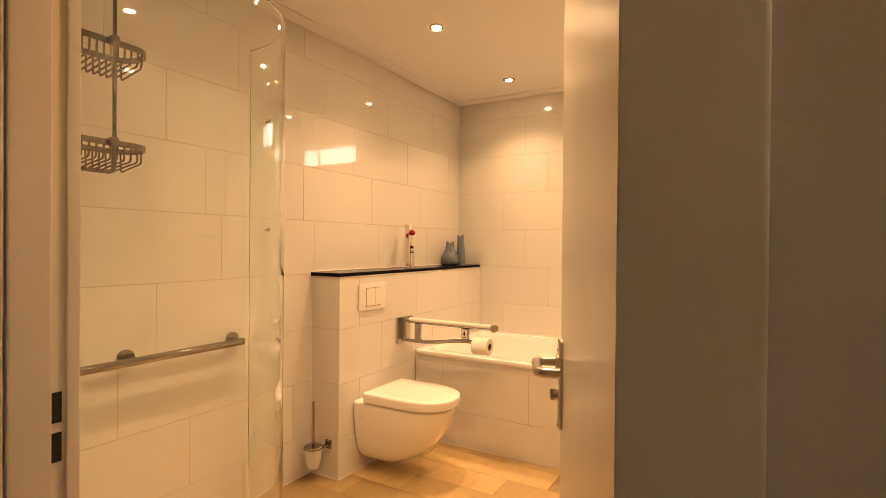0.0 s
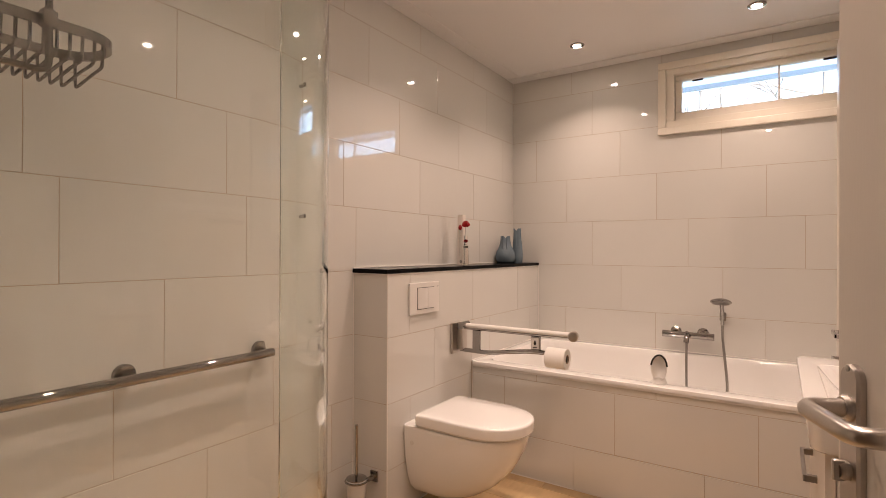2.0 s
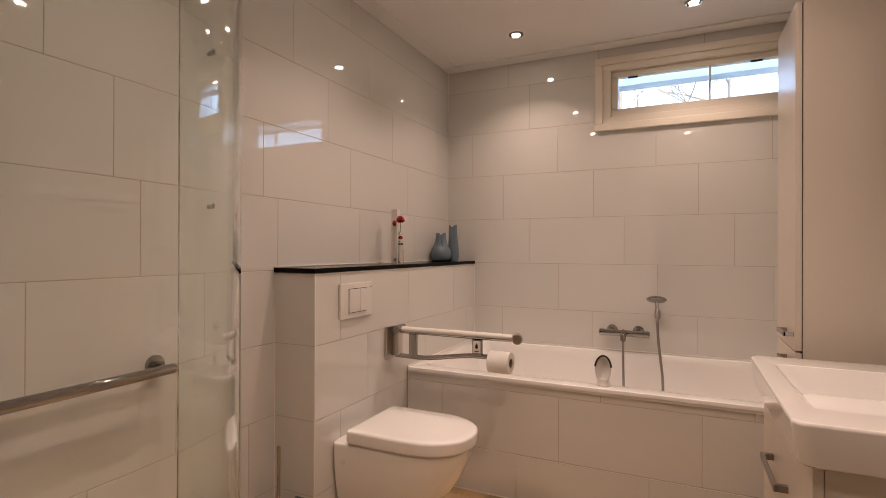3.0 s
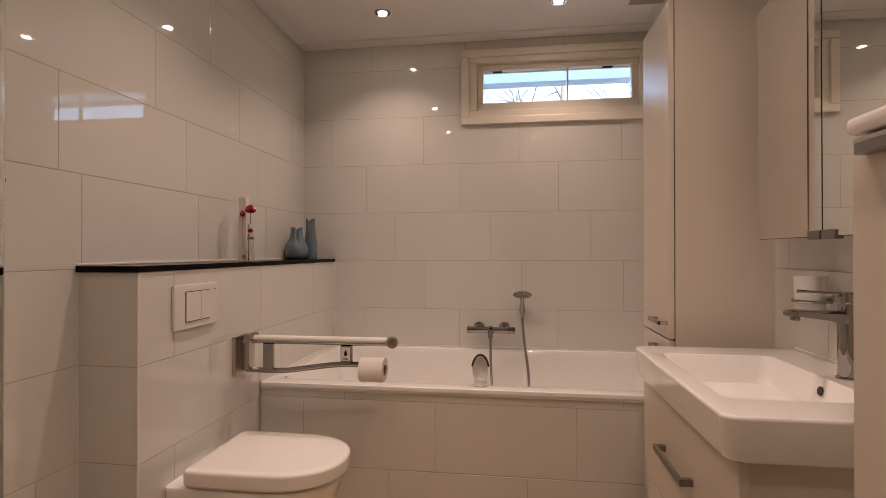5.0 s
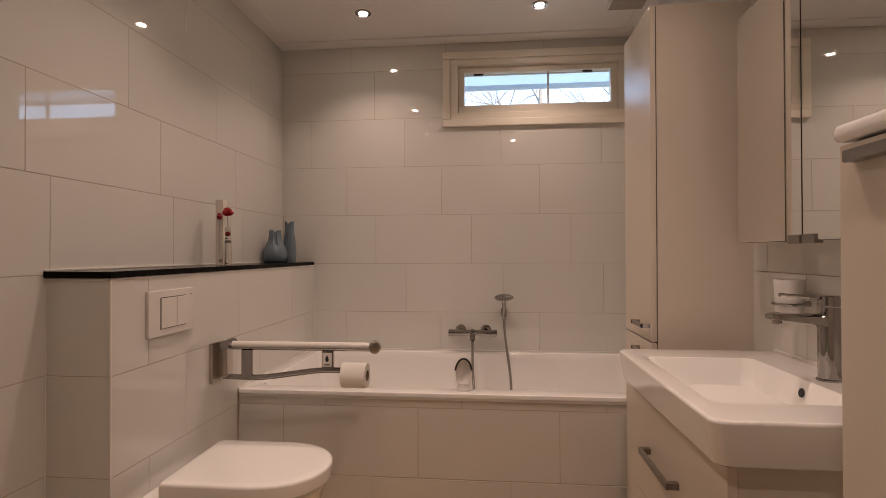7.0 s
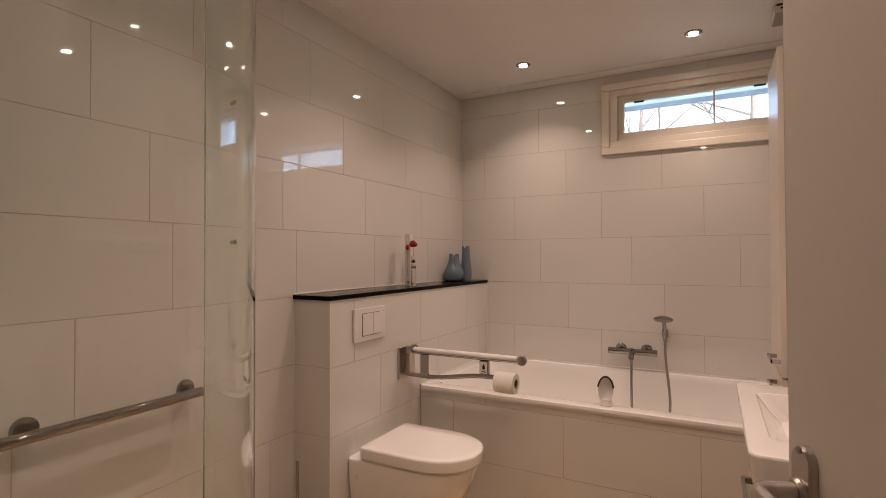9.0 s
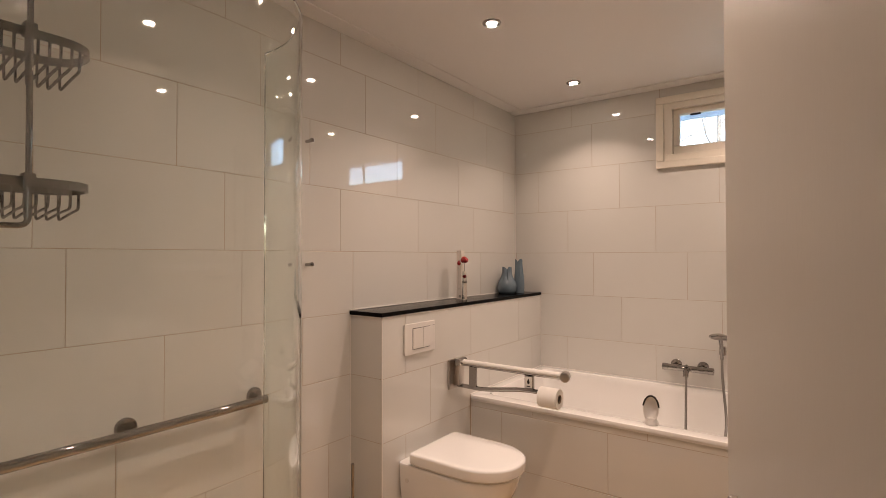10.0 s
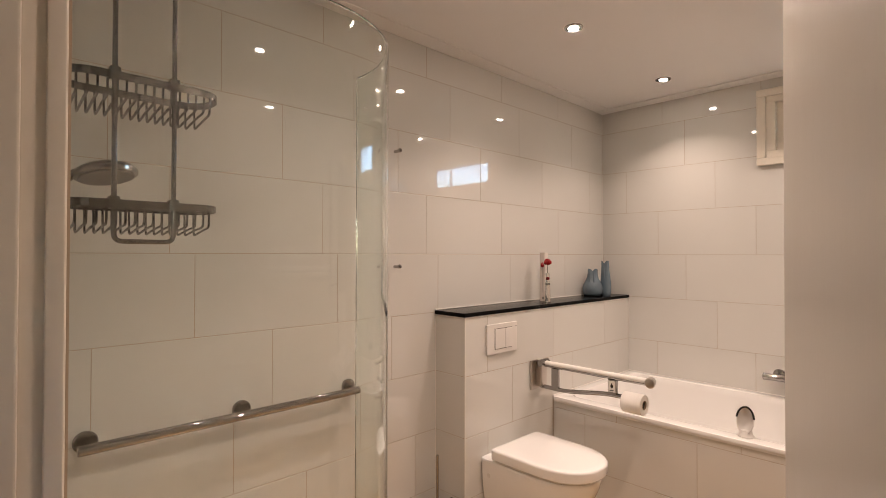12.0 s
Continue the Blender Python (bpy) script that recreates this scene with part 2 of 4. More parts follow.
for a, b in (((X0 - 0.0015, HALL_Y, -0.004), (DOOR_L - 0.03, Y0 - 0.0010, CEIL + 0.05)), ((DOOR_R + 0.03, HALL_Y, -0.004), (X1 + 0.0015, Y0 - 0.0010, CEIL + 0.05)),
             ((DOOR_L - 0.03, HALL_Y, DOOR_H + 0.03), (DOOR_R + 0.03, Y0 - 0.0010, CEIL + 0.05))):
    box(a, b, bm=bm)
wall_front = structure("wall_south", bm, GROUT, "wall around the bathroom doorway", "wall")
wall_box = structure("wall_cistern_box", box((X0 + 0.002, BOX_Y + 0.0010, -0.004), (BOX_X - 0.0010, Y1 - 0.001, SHELF_Z - 0.021)), GROUT, "half-height tiled cistern boxing behind the toilet", "wall")
wall_apron = structure("wall_bath_apron", box((BOX_X + 0.001, APRON_Y + 0.0010, -0.004), (X1 - 0.001, APRON_Y + 0.03, 0.574)), GROUT, "tiled front panel of the built-in bath", "wall")
bm = box((X0 - T, Y0 - 0.1, CEIL), (X1 + T, Y1 + 0.3, CEIL + 0.05))
for a, b in (((X0 + 0.001, Y1 - 0.105, CEIL - 0.009), (X1 - 0.001, Y1 - 0.001, CEIL + 0.001)), ((X0 + 0.001, Y0 + 0.001, CEIL - 0.005), (X0 + 0.105, Y1 - 0.105, CEIL + 0.001)),
             ((X1 - 0.105, Y0 + 0.001, CEIL - 0.005), (X1 - 0.001, Y1 - 0.105, CEIL + 0.001)), ((X0 + 0.105, Y0 + 0.001, CEIL - 0.005), (X1 - 0.105, Y0 + 0.105, CEIL + 0.001))):
    box(a, b, 0.002, 1, bm=bm)
structure("ceiling", bm, CEILING, "smooth white ceiling with a narrow raised border", "ceiling")

# hall outside the door; its far walls, floor and ceiling are unseen closures
HX0, HX1, HY = -0.2, 3.4, -5.1
structure("floor_hall", box((HX0 - T, HY - T, -0.1), (HX1 + T, Y0 - 0.1, -0.006)), FLOOR_TILE, "plain hall floor", "floor")
structure("ceiling_hall", box((HX0 - T, HY - T, CEIL), (HX1 + T, Y0 - 0.1, CEIL + 0.05)), CEILING, "plain hall ceiling", "ceiling")
structure("wall_hall_west", box((HX0 - T, HY - T, -0.006), (HX0, HALL_Y, CEIL)), PLASTER, "plain plastered hall wall", "wall")
structure("wall_hall_south", box((HX0, HY - T, -0.006), (HX1, HY, CEIL)), PLASTER, "plain plastered hall wall", "wall")
# made-up opening, sized to let a little daylight into the hall
bm = bmesh.new()
for a, b in (((HX1, HY - T, -0.006), (HX1 + T, -4.77, CEIL)), ((HX1, -4.43, -0.006), (HX1 + T, HALL_Y, CEIL)), ((HX1, -4.77, -0.006), (HX1 + T, -4.43, 1.42)), ((HX1, -4.77, 1.80), (HX1 + T, -4.43, CEIL))):
    box(a, b, bm=bm)
structure("wall_hall_east", bm, PLASTER, "plain plastered hall wall with an added, unseen daylight opening", "wall")
# the last two boxes are unseen filler closing off the bathroom's flanks
for name, a, b in (("wall_hall_north_west", (HX0, HALL_Y - 0.005, -0.006), (DOOR_L - 0.03, HALL_Y - 0.001, CEIL)), ("wall_hall_north_east", (DOOR_R + 0.03, HALL_Y - 0.005, -0.006), (HX1, HALL_Y - 0.001, CEIL)),
                   ("wall_hall_north_head", (DOOR_L - 0.03, HALL_Y - 0.005, DOOR_H + 0.03), (DOOR_R + 0.03, HALL_Y - 0.001, CEIL)),
                   ("wall_hall_return_east", (X1 + T, HALL_Y, -0.006), (HX1, Y0 - 0.06, CEIL)), ("wall_hall_return_west", (HX0, HALL_Y, -0.006), (X0 - T, Y0 - 0.06, CEIL))):
    structure(name, box(a, b), PLASTER, "grey plastered hall wall beside the bathroom door", "wall")

# outdoors
structure("ground", box((-400, -400, -0.35), (400, 400, -0.3)), GROUND, "winter grass ground outside the house", "ground")
structure("canopy", box((-1.0, 0.31, 2.550), (3.2, 1.00, 2.562), 0.002), CANOPY, "pale translucent canopy sheet over the window", "canopy")
structure("canopy_fascia", box((-1.0, 0.97, 2.512), (3.2, 1.00, 2.5495), 0.003), RENDER, "pale painted edge board under the canopy", "fascia")
# unseen pale sheet, added to bounce daylight up under the canopy
structure("patio", box((-6, 0.31, -0.3), (8, 6.0, -0.27)), mat("pale_bounce", (0.42, 0.40, 0.37), 0.85, grain=0.12, scale=30, blotch=0.1, blotch_scale=1.5), "pale unseen sheet added outdoors to bounce light up at the canopy", "patio")

# ---- window ----
window = thing("window_1", (1.6, 0.0, 1.98), "narrow high window in a cream-painted wooden frame", "window", kind="structure")
FO = (1.037, 1.975, 2.195, 2.437)
def frame_bars(o, i, y0, y1, bevel):
    """Four mitre-free bars between an outer and an inner rectangle (x0, z0, x1, z1)."""
    return [box((o[0], y0, o[1]), (o[2], y1, i[1]), bevel), box((o[0], y0, i[3]), (o[2], y1, o[3]), bevel),
            box((o[0], y0, i[1]), (i[0], y1, i[3]), bevel), box((i[2], y0, i[1]), (o[2], y1, i[3]), bevel)]
for bar in frame_bars(FO, (1.085, 2.020, 2.147, 2.392), -0.024, 0.0, 0.006):
    part("architrave", bar, FRAME_PAINT, window)
for bar in frame_bars((1.085, 2.020, 2.147, 2.392), (1.133, 2.062, 2.105, 2.356), -0.008, 0.075, 0.003):
    part("window_frame", bar, FRAME_PAINT, window)
for bar in frame_bars((1.134, 2.063, 2.104, 2.355), (1.172, 2.118, 2.066, 2.320), 0.030, 0.075, 0.004):
    part("sash", bar, FRAME_PAINT, window)
part("glazing_bar", box((1.686, 0.050, 2.116), (1.696, 0.078, 2.322), 0.002), FRAME_PAINT, window)
for a, b in ((1.170, 1.688), (1.694, 2.068)):
    pane = part("pane", box((a, 0.060, 2.115), (b, 0.066, 2.323)), PANE, window)
    pane.visible_shadow = False
for x in (1.26, 1.93):
    part("catch", box((x - 0.03, 0.050, 2.312), (x + 0.03, 0.066, 2.326), 0.002), GAP, window, "dark window catch")

# ---- doorway and door ----
doorway = thing("door_frame_1", (1.65, -3.5, 0.0), "cream-painted wooden door frame with a stop and empty strike holes", "door frame", kind="structure")
L = DOOR_L
for sgn, xe in ((1, DOOR_L), (-1, DOOR_R)):
    post = part("jamb", box((xe - sgn * 0.03, HALL_Y - 0.004, 0), (xe - sgn * 0.012, Y0 - 0.006, DOOR_H + 0.03), 0.003), FRAME_PAINT, doorway)
    part("stop", box((xe - sgn * 0.012, HALL_Y - 0.004, 0), (xe + sgn * 0.004, -3.499, DOOR_H), 0.004), FRAME_PAINT, doorway)
    part("edge_bead", box((xe - sgn * 0.012, -3.4765, 0), (xe - sgn * 0.006, Y0 - 0.008, DOOR_H), 0.0025), FRAME_PAINT, doorway)
    part("architrave", box((xe - sgn * 0.058, HALL_Y - 0.013, 0), (xe + (0.001 if sgn > 0 else -0.014), HALL_Y - 0.0052, DOOR_H + 0.06), 0.003), FRAME_PAINT, doorway)
part("head_jamb", box((DOOR_L - 0.012, HALL_Y - 0.004, DOOR_H), (DOOR_R + 0.012, Y0 + 0.004, DOOR_H + 0.03), 0.003), FRAME_PAINT, doorway)
# no holes are cut; black slabs paint the darkness inside them
for z0, z1 in ((1.028, 1.074), (0.969, 1.013)):
    part("strike_hole", box((L - 0.0125, -3.4965, z0), (L - 0.0105, -3.4815, z1)), BLACK, doorway, "flat black slab for the dark inside of a lock strike hole")

HINGE, FREE = Vector((2.062, -3.475, 0)), Vector((1.753, -2.711, 0))
ALONG = (FREE - HINGE).normalized()
WIDE = (FREE - HINGE).length
NORMAL = Vector((ALONG.y, -ALONG.x, 0))      # towards the washbasin side
DOOR = Matrix.Translation(HINGE) @ Matrix((( *ALONG, 0), (*NORMAL, 0), (0, 0, 1, 0), (0, 0, 0, 1))).transposed()
def door_space(bm):
    bmesh.ops.transform(bm, matrix=DOOR, verts=bm.verts)
    return bm
door = thing("door_1", HINGE, "open cream-painted flush bathroom door with a steel lever handle", "door", kind="structure")
part("leaf", door_space(box((0.003, 0.0, 0.012), (WIDE, 0.040, DOOR_H - 0.006), 0.003)), DOOR_PAINT, door)
for side, y in ((-1, 0.0), (1, 0.040)):
    plate = door_space(loft([[(WIDE - 0.040 + (p[0]), y + side * h, p[1] + 0.995) for p in [(a, b) for a, b, _ in rrect(-0.019 + ins, -0.102 + ins, 0.019 - ins, 0.102 - ins, 0.0185 - ins, 0)]] for h, ins in ((0.0, 0.0), (0.006, 0.0), (0.009, 0.003))]))
    hp = part("handle_plate", plate, STEEL, door, "brushed steel long handle plate")
    zc = 1.045
    lever = round_path([(WIDE - 0.040, y + side * 0.006, zc), (WIDE - 0.040, y + side * 0.058, zc), (WIDE - 0.148, y + side * 0.058, zc), (WIDE - 0.148, y + side * 0.014, zc)], 0.020)
    part("lever", door_space(tube(lever, 0.0105, 16)), STEEL, hp, "brushed steel lever handle")
    part("rosette", door_space(lathe([(0.016, 0.0), (0.016, 0.004), (0.013, 0.008)], (WIDE - 0.040, y + side * 0.008, zc), (0, side, 0), 20)), STEEL, hp)
    part("thumb_turn", door_space(box((WIDE - 0.044, y + side * 0.012, 0.958), (WIDE - 0.036, y + side * 0.026, 0.984), 0.003, bm=lathe([(0.011, 0.0), (0.011, 0.008), (0.009, 0.012)], (WIDE - 0.040, y + side * 0.008, 0.971), (0, side, 0), 20))), STEEL, hp, "steel privacy thumb turn")
    for z in (0.905, 1.092):
        part("screw", door_space(lathe([(0.004, 0.0), (0.004, 0.0015), (0.002, 0.002)], (WIDE - 0.040, y + side * 0.0088, z), (0, side, 0), 12)), GREY_METAL, hp)
for z in (0.25, 1.05, 1.80):
    part("hinge", tube([(HINGE.x + 0.004, HINGE.y + 0.012, z), (HINGE.x + 0.004, HINGE.y + 0.012, z + 0.09)], 0.007, 10), STEEL, door)

# ---- shower ----
screen = thing("shower_screen", (0.945, -3.2, 0.0), "curved frameless clear glass shower screen standing on the floor", "shower screen")
line = [(0.945, -3.447)] + [(0.945, -3.447 + 0.499 * i / 8) for i in range(1, 8)] + [(0.605 + 0.340 * math.cos(radians(a)), -2.953 + 0.340 * math.sin(radians(a))) for a in range(0, 94, 3)] + [(0.570, -2.6135)]
pts = [Vector((x, y, 0)) for x, y in line]
ring = []
for z in (0.008, 1.995):
    a_side, b_side = [], []
    for i, p in enumerate(pts):
        d = (pts[min(i + 1, len(pts) - 1)] - pts[max(i - 1, 0)]).normalized()
        nrm = Vector((d.y, -d.x, 0)) * 0.004
        a_side.append(p + nrm + Vector((0, 0, z)))
        b_side.append(p - nrm + Vector((0, 0, z)))
    ring.append(a_side + b_side[::-1])
pane = part("glass_pane", loft(ring, False, False), GLASS, screen, "clear curved toughened glass", 50)
bm = bmesh.new()
bm.from_mesh(pane.data)
bm.verts.ensure_lookup_table()
n = len(pts)
for s in (0, 2 * n):
    for i in range(n - 1):
        q = [bm.verts[s + i], bm.verts[s + i + 1], bm.verts[s + 2 * n - 2 - i], bm.verts[s + 2 * n - 1 - i]]
        bm.faces.new(q)
bmesh.ops.recalc_face_normals(bm, faces=bm.faces)
bm.to_mesh(pane.data)
bm.free()
pane.data.polygons.foreach_set("use_smooth", [True] * len(pane.data.polygons))
pane.data.set_sharp_from_angle(angle=radians(40))
pane.visible_shadow = False
def edge_strip(z0, z1, pick):
    top = []
    for z in (z0, z1):
        sa, sb = [], []
        for i in pick:
            d = (pts[min(i + 1, len(pts) - 1)] - pts[max(i - 1, 0)]).normalized()
            nrm = Vector((d.y, -d.x, 0)) * 0.0041
            sa.append(pts[i] + nrm + Vector((0, 0, z)))
            sb.append(pts[i] - nrm + Vector((0, 0, z)))
        top.append((sa, sb))
    bm = bmesh.new()
    (a0, b0), (a1, b1) = top
    rings_e = [[p, q, r, s] for p, q, r, s in zip(a0, b0, b1, a1)]
    return loft(rings_e, bm=bm)
part("polished_edge", edge_strip(1.9952, 1.9975, range(len(pts))), EDGE, screen, "dark green polished top edge")
end, before = pts[-1], pts[-2]
ed = (end - before).normalized()
en = Vector((ed.y, -ed.x, 0)) * 0.0012
part("polished_edge", loft([[end + en + Vector((0, 0, z)), end - en + Vector((0, 0, z)), end - en + ed * 0.0016 + Vector((0, 0, z)), end + en + ed * 0.0016 + Vector((0, 0, z))] for z in (0.010, 1.995)]), END_EDGE, screen, "pale green polished end edge")
part("wall_profile", box((0.934, -3.449, 0.006), (0.956, -3.428, 1.998), 0.002), CHROME, screen, "slim chrome wall channel")
part("sill_seal", tube([(x, y, 0.005) for x, y in line], 0.005, 8), SILICONE, screen)

rail = thing("grab_rail", (0.0, -2.754, 0.837), "long horizontal chrome grab rail on the shower wall", "grab rail")
part("bar", tube([(0.072, -3.275, 0.837), (0.072, -3.272, 0.837), (0.072, -2.243, 0.837), (0.072, -2.240, 0.837)], [0.014, 0.0165, 0.0165, 0.014], 20), CHROME, rail)
for y in (-3.245, -2.754, -2.264):
    ros = part("rosette", lathe([(0.034, 0.001), (0.034, 0.012), (0.031, 0.016), (0.012, 0.018)], (0, y, 0.842), (1, 0, 0), 32), CHROME, rail, "round chrome wall rosette")
    part("stem", tube([(0.014, y, 0.842), (0.068, y, 0.838)], 0.010, 14), CHROME, ros)

for z in (1.930, 1.372):
    hook = thing("wall_hook", (0.0, -2.008, z), "small chrome towel hook on the tiled wall", "hook", "hooks on the tiled wall")
    part("peg", tube([(0.0, -2.008, z), (0.035, -2.008, z), (0.038, -2.008, z + 0.001)], [0.0075, 0.0075, 0.006], 14), CHROME, hook)
    part("knob", lathe([(0.0085, 0), (0.010, 0.003), (0.010, 0.010), (0.007, 0.013)], (0.033, -2.008, z), (0.95, 0, 0.3), 16), CHROME, hook)

caddy = thing("shower_caddy", (0.93, -3.298, 1.45), "two-tier chrome wire shower caddy hung over the glass", "shower caddy")
RX, RYA, RYB = 0.926, -3.261, -3.354
frame_pts = round_path([(0.965, RYA, 1.95), (0.965, RYA, 2.010), (RX, RYA, 2.010), (RX, RYA, 1.452), (RX, RYB, 1.452), (RX, RYB, 2.010), (0.965, RYB, 2.010), (0.965, RYB, 1.95)], 0.014, 5)
part("hanger", tube(frame_pts, 0.0042, 12), DARK_CHROME, caddy)
def basket(z):
    top = part("basket_rim", loft([rrect(0.800 + i, -3.428 + i, 0.918 - i, -3.168 - i, 0.050 - i, zz, 8) for i, zz in ((0, z - 0.0065), (0, z + 0.0065), (0.004, z + 0.0065), (0.004, z - 0.0065))], wrap=True), DARK_CHROME, caddy, "flat chrome basket rim")
    for k in range(16):
        y = -3.405 + 0.214 * k / 15
        e = 0.010 if k in (0, 15) else 0.0
        bend = [(0.804 + e, y, z - 0.004), (0.806 + e, y, z - 0.050), (0.872, y, z - 0.040), (0.912 - e, y, z - 0.036), (0.914 - e, y, z - 0.004)]
        part("wire", tube(round_path(bend, 0.008, 3), 0.0022, 6), DARK_CHROME, top)
    for y in (RYA, RYB):
        part("clip", box((0.915, y - 0.008, z - 0.010), (0.932, y + 0.008, z + 0.011), 0.002), DARK_CHROME, top)
basket(1.518)
basket(1.738)

shower = thing("hand_shower", (0.20, -3.43, 1.60), "round chrome hand shower resting in a wall holder", "shower head")
c, ax = Vector((0.240, -3.240, 1.660)), Vector((-0.20, -0.12, 0.96)).normalized()
part("head", lathe([(0.070, -0.014), (0.078, -0.010), (0.080, -0.002), (0.075, 0.008), (0.055, 0.020), (0.020, 0.028)], c, ax, 40), CHROME, shower)
part("spray_plate", lathe([(0.067, -0.017), (0.069, -0.0135)], c, ax, 40), GREY_METAL, shower, "grey nozzle face")
part("grip", tube(round_path([c + Vector((-0.02, -0.03, 0.014)), (0.215, -3.31, 1.655), (0.19, -3.40, 1.56)], 0.05), 0.012, 14), CHROME, shower)
part("holder", tube([(0.20, -3.447, 1.60), (0.20, -3.385, 1.60)], 0.016, 16), CHROME, shower)
part("hose", tube(round_path([(0.19, -3.40, 1.56), (0.185, -3.415, 1.40), (0.15, -3.40, 0.80), (0.25, -3.40, 0.62), (0.34, -3.425, 0.90)], 0.12), 0.007, 10), CHROME, shower)
mixer2 = thing("shower_mixer", (0.34, -3.44, 0.92), "chrome thermostatic shower mixer on the tiled wall", "mixer tap")
part("body", tube([(0.20, -3.40, 0.92), (0.48, -3.40, 0.92)], 0.021, 20), CHROME, mixer2)
for x in (0.265, 0.415):
    part("rose", lathe([(0.032, 0), (0.032, 0.008), (0.02, 0.03), (0.02, 0.045)], (x, -3.449, 0.92), (0, 1, 0), 24), CHROME, mixer2)

# ---- cistern box top and toilet ----
solo("shelf", box((X0 + 0.001, BOX_Y - 0.010, SHELF_Z - 0.020), (BOX_X + 0.006, Y1 - 0.003, SHELF_Z), 0.0025), GRANITE, (0.1, -0.9, SHELF_Z - 0.02), "polished black stone shelf on the cistern boxing", "shelf")
solo("shelf_sealant", box((X0 + 0.0005, BOX_Y - 0.008, SHELF_Z), (X0 + 0.008, Y1 - 0.003, SHELF_Z + 0.007), 0.002), SILICONE, (0, -0.9, SHELF_Z), "white sealant line where the shelf meets the wall", "sealant", kind="structure")
plate = thing("flush_plate", (0.21, -1.456, 0.99), "white dual flush plate on the cistern boxing", "flush plate")
part("plate", box((0.2105, -1.580, 0.915), (0.222, -1.332, 1.070), 0.003), PLASTIC, plate)
# dark sheet behind the buttons paints the shade in their gaps
part("button_bed", box((0.2215, -1.522, 0.938), (0.2228, -1.380, 1.046)), GAP, plate)
part("button", box((0.222, -1.5195, 0.9405), (0.226, -1.437, 1.0435), 0.0015), PLASTIC, plate)
part("button", box((0.222, -1.435, 0.9405), (0.226, -1.3825, 1.0435), 0.0015), PLASTIC, plate)
part("logo_bar", box((0.2221, -1.352, 1.044), (0.2224, -1.338, 1.048)), GREY_METAL, plate)

TY = -1.435
def dee(xb, xf, w, z, n=20, r=0.02):
    """A D-shaped outline: straight at the back, round in front."""
    out = []
    depth = min(w * 1.22, xf - xb - r)
    for i in range(n + 1):
        a = radians(-90 + 180 * i / n)
        out.append((xf - depth + depth * math.copysign(abs(math.cos(a)) ** 0.86, math.cos(a)), TY + w * math.copysign(abs(math.sin(a)) ** 0.92, math.sin(a)), z))
    for i in range(5):
        a = radians(90 + 90 * i / 4)
        out.append((xb + r + r * math.cos(a), TY + w - r + r * math.sin(a), z))
    for i in range(5):
        a = radians(180 + 90 * i / 4)
        out.append((xb + r + r * math.cos(a), TY - w + r + r * math.sin(a), z))
    return out
toilet = thing("toilet", (0.211, TY, 0.06), "white wall-hung toilet with closed soft-edged lid", "toilet")
bowl_rows = [(0.400, 0.062, 0.078), (0.440, 0.066, 0.092), (0.490, 0.080, 0.112), (0.560, 0.115, 0.138), (0.625, 0.165, 0.156), (0.680, 0.225, 0.169), (0.718, 0.285, 0.177), (0.745, 0.345, 0.181), (0.757, 0.392, 0.183), (0.757, 0.403, 0.183), (0.751, 0.408, 0.178)]
part("bowl", loft([dee(0.2115 + max(0, 0.10 - z) * 0.35, xf, w, z, r=0.012) for xf, z, w in bowl_rows]), CERAMIC, toilet, "white glazed ceramic bowl", 60)
part("seat", loft([dee(0.292, 0.758, 0.179, 0.4085), dee(0.290, 0.762, 0.182, 0.410), dee(0.290, 0.762, 0.182, 0.415), dee(0.292, 0.758, 0.179, 0.4165)]), PLASTIC, toilet, "white seat ring under the lid")
part("lid", loft([dee(0.287, 0.768, 0.185, 0.4170), dee(0.282, 0.776, 0.190, 0.4185), dee(0.280, 0.780, 0.1925, 0.424), dee(0.280, 0.781, 0.193, 0.459), dee(0.2815, 0.7795, 0.1915, 0.465), dee(0.285, 0.775, 0.188, 0.469), dee(0.292, 0.768, 0.181, 0.4712), dee(0.31, 0.745, 0.162, 0.4722), dee(0.36, 0.68, 0.11, 0.4726)]), CERAMIC, toilet, "smooth white closed lid", 60)
for s in (-1, 1):
    part("hinge_cap", lathe([(0.011, -0.03), (0.012, 0), (0.011, 0.03)], (0.286, TY + s * 0.085, 0.424), (0, 1, 0), 16), PLASTIC, toilet)
    part("bolt_cover", lathe([(0.011, 0), (0.011, 0.002), (0.008, 0.0035)], (0.262, TY + s * 0.1792, 0.330), (0, s, 0.05), 20), PLASTIC, toilet, "round white bolt cover")
brush = thing("toilet_brush", (0.10, -1.815, 0.08), "toilet brush in a frosted glass cup on a chrome wall bracket", "toilet brush")
part("cup", lathe([(0.022, 0.075), (0.032, 0.080), (0.041, 0.12), (0.045, 0.175), (0.0455, 0.195), (0.0425, 0.195), (0.038, 0.12), (0.02, 0.085)], (0.10, -1.815, 0), seg=28), FROST, brush, "frosted white glass cup")
part("ring", tube([(0.10 + 0.049 * math.cos(k * math.tau / 28), -1.815 + 0.049 * math.sin(k * math.tau / 28), 0.188) for k in range(28)], 0.0045, 8, closed=True), CHROME, brush)
part("bracket", box((0.128, -1.790, 0.182), (0.150, -1.740, 0.196), 0.003), CHROME, brush)
part("bracket_plate", box((0.118, -1.7425, 0.165), (0.160, -1.733, 0.214), 0.002), CHROME, brush)
part("lid", lathe([(0.046, 0.197), (0.046, 0.200), (0.02, 0.206), (0.008, 0.212)], (0.10, -1.815, 0), seg=28), CHROME, brush)
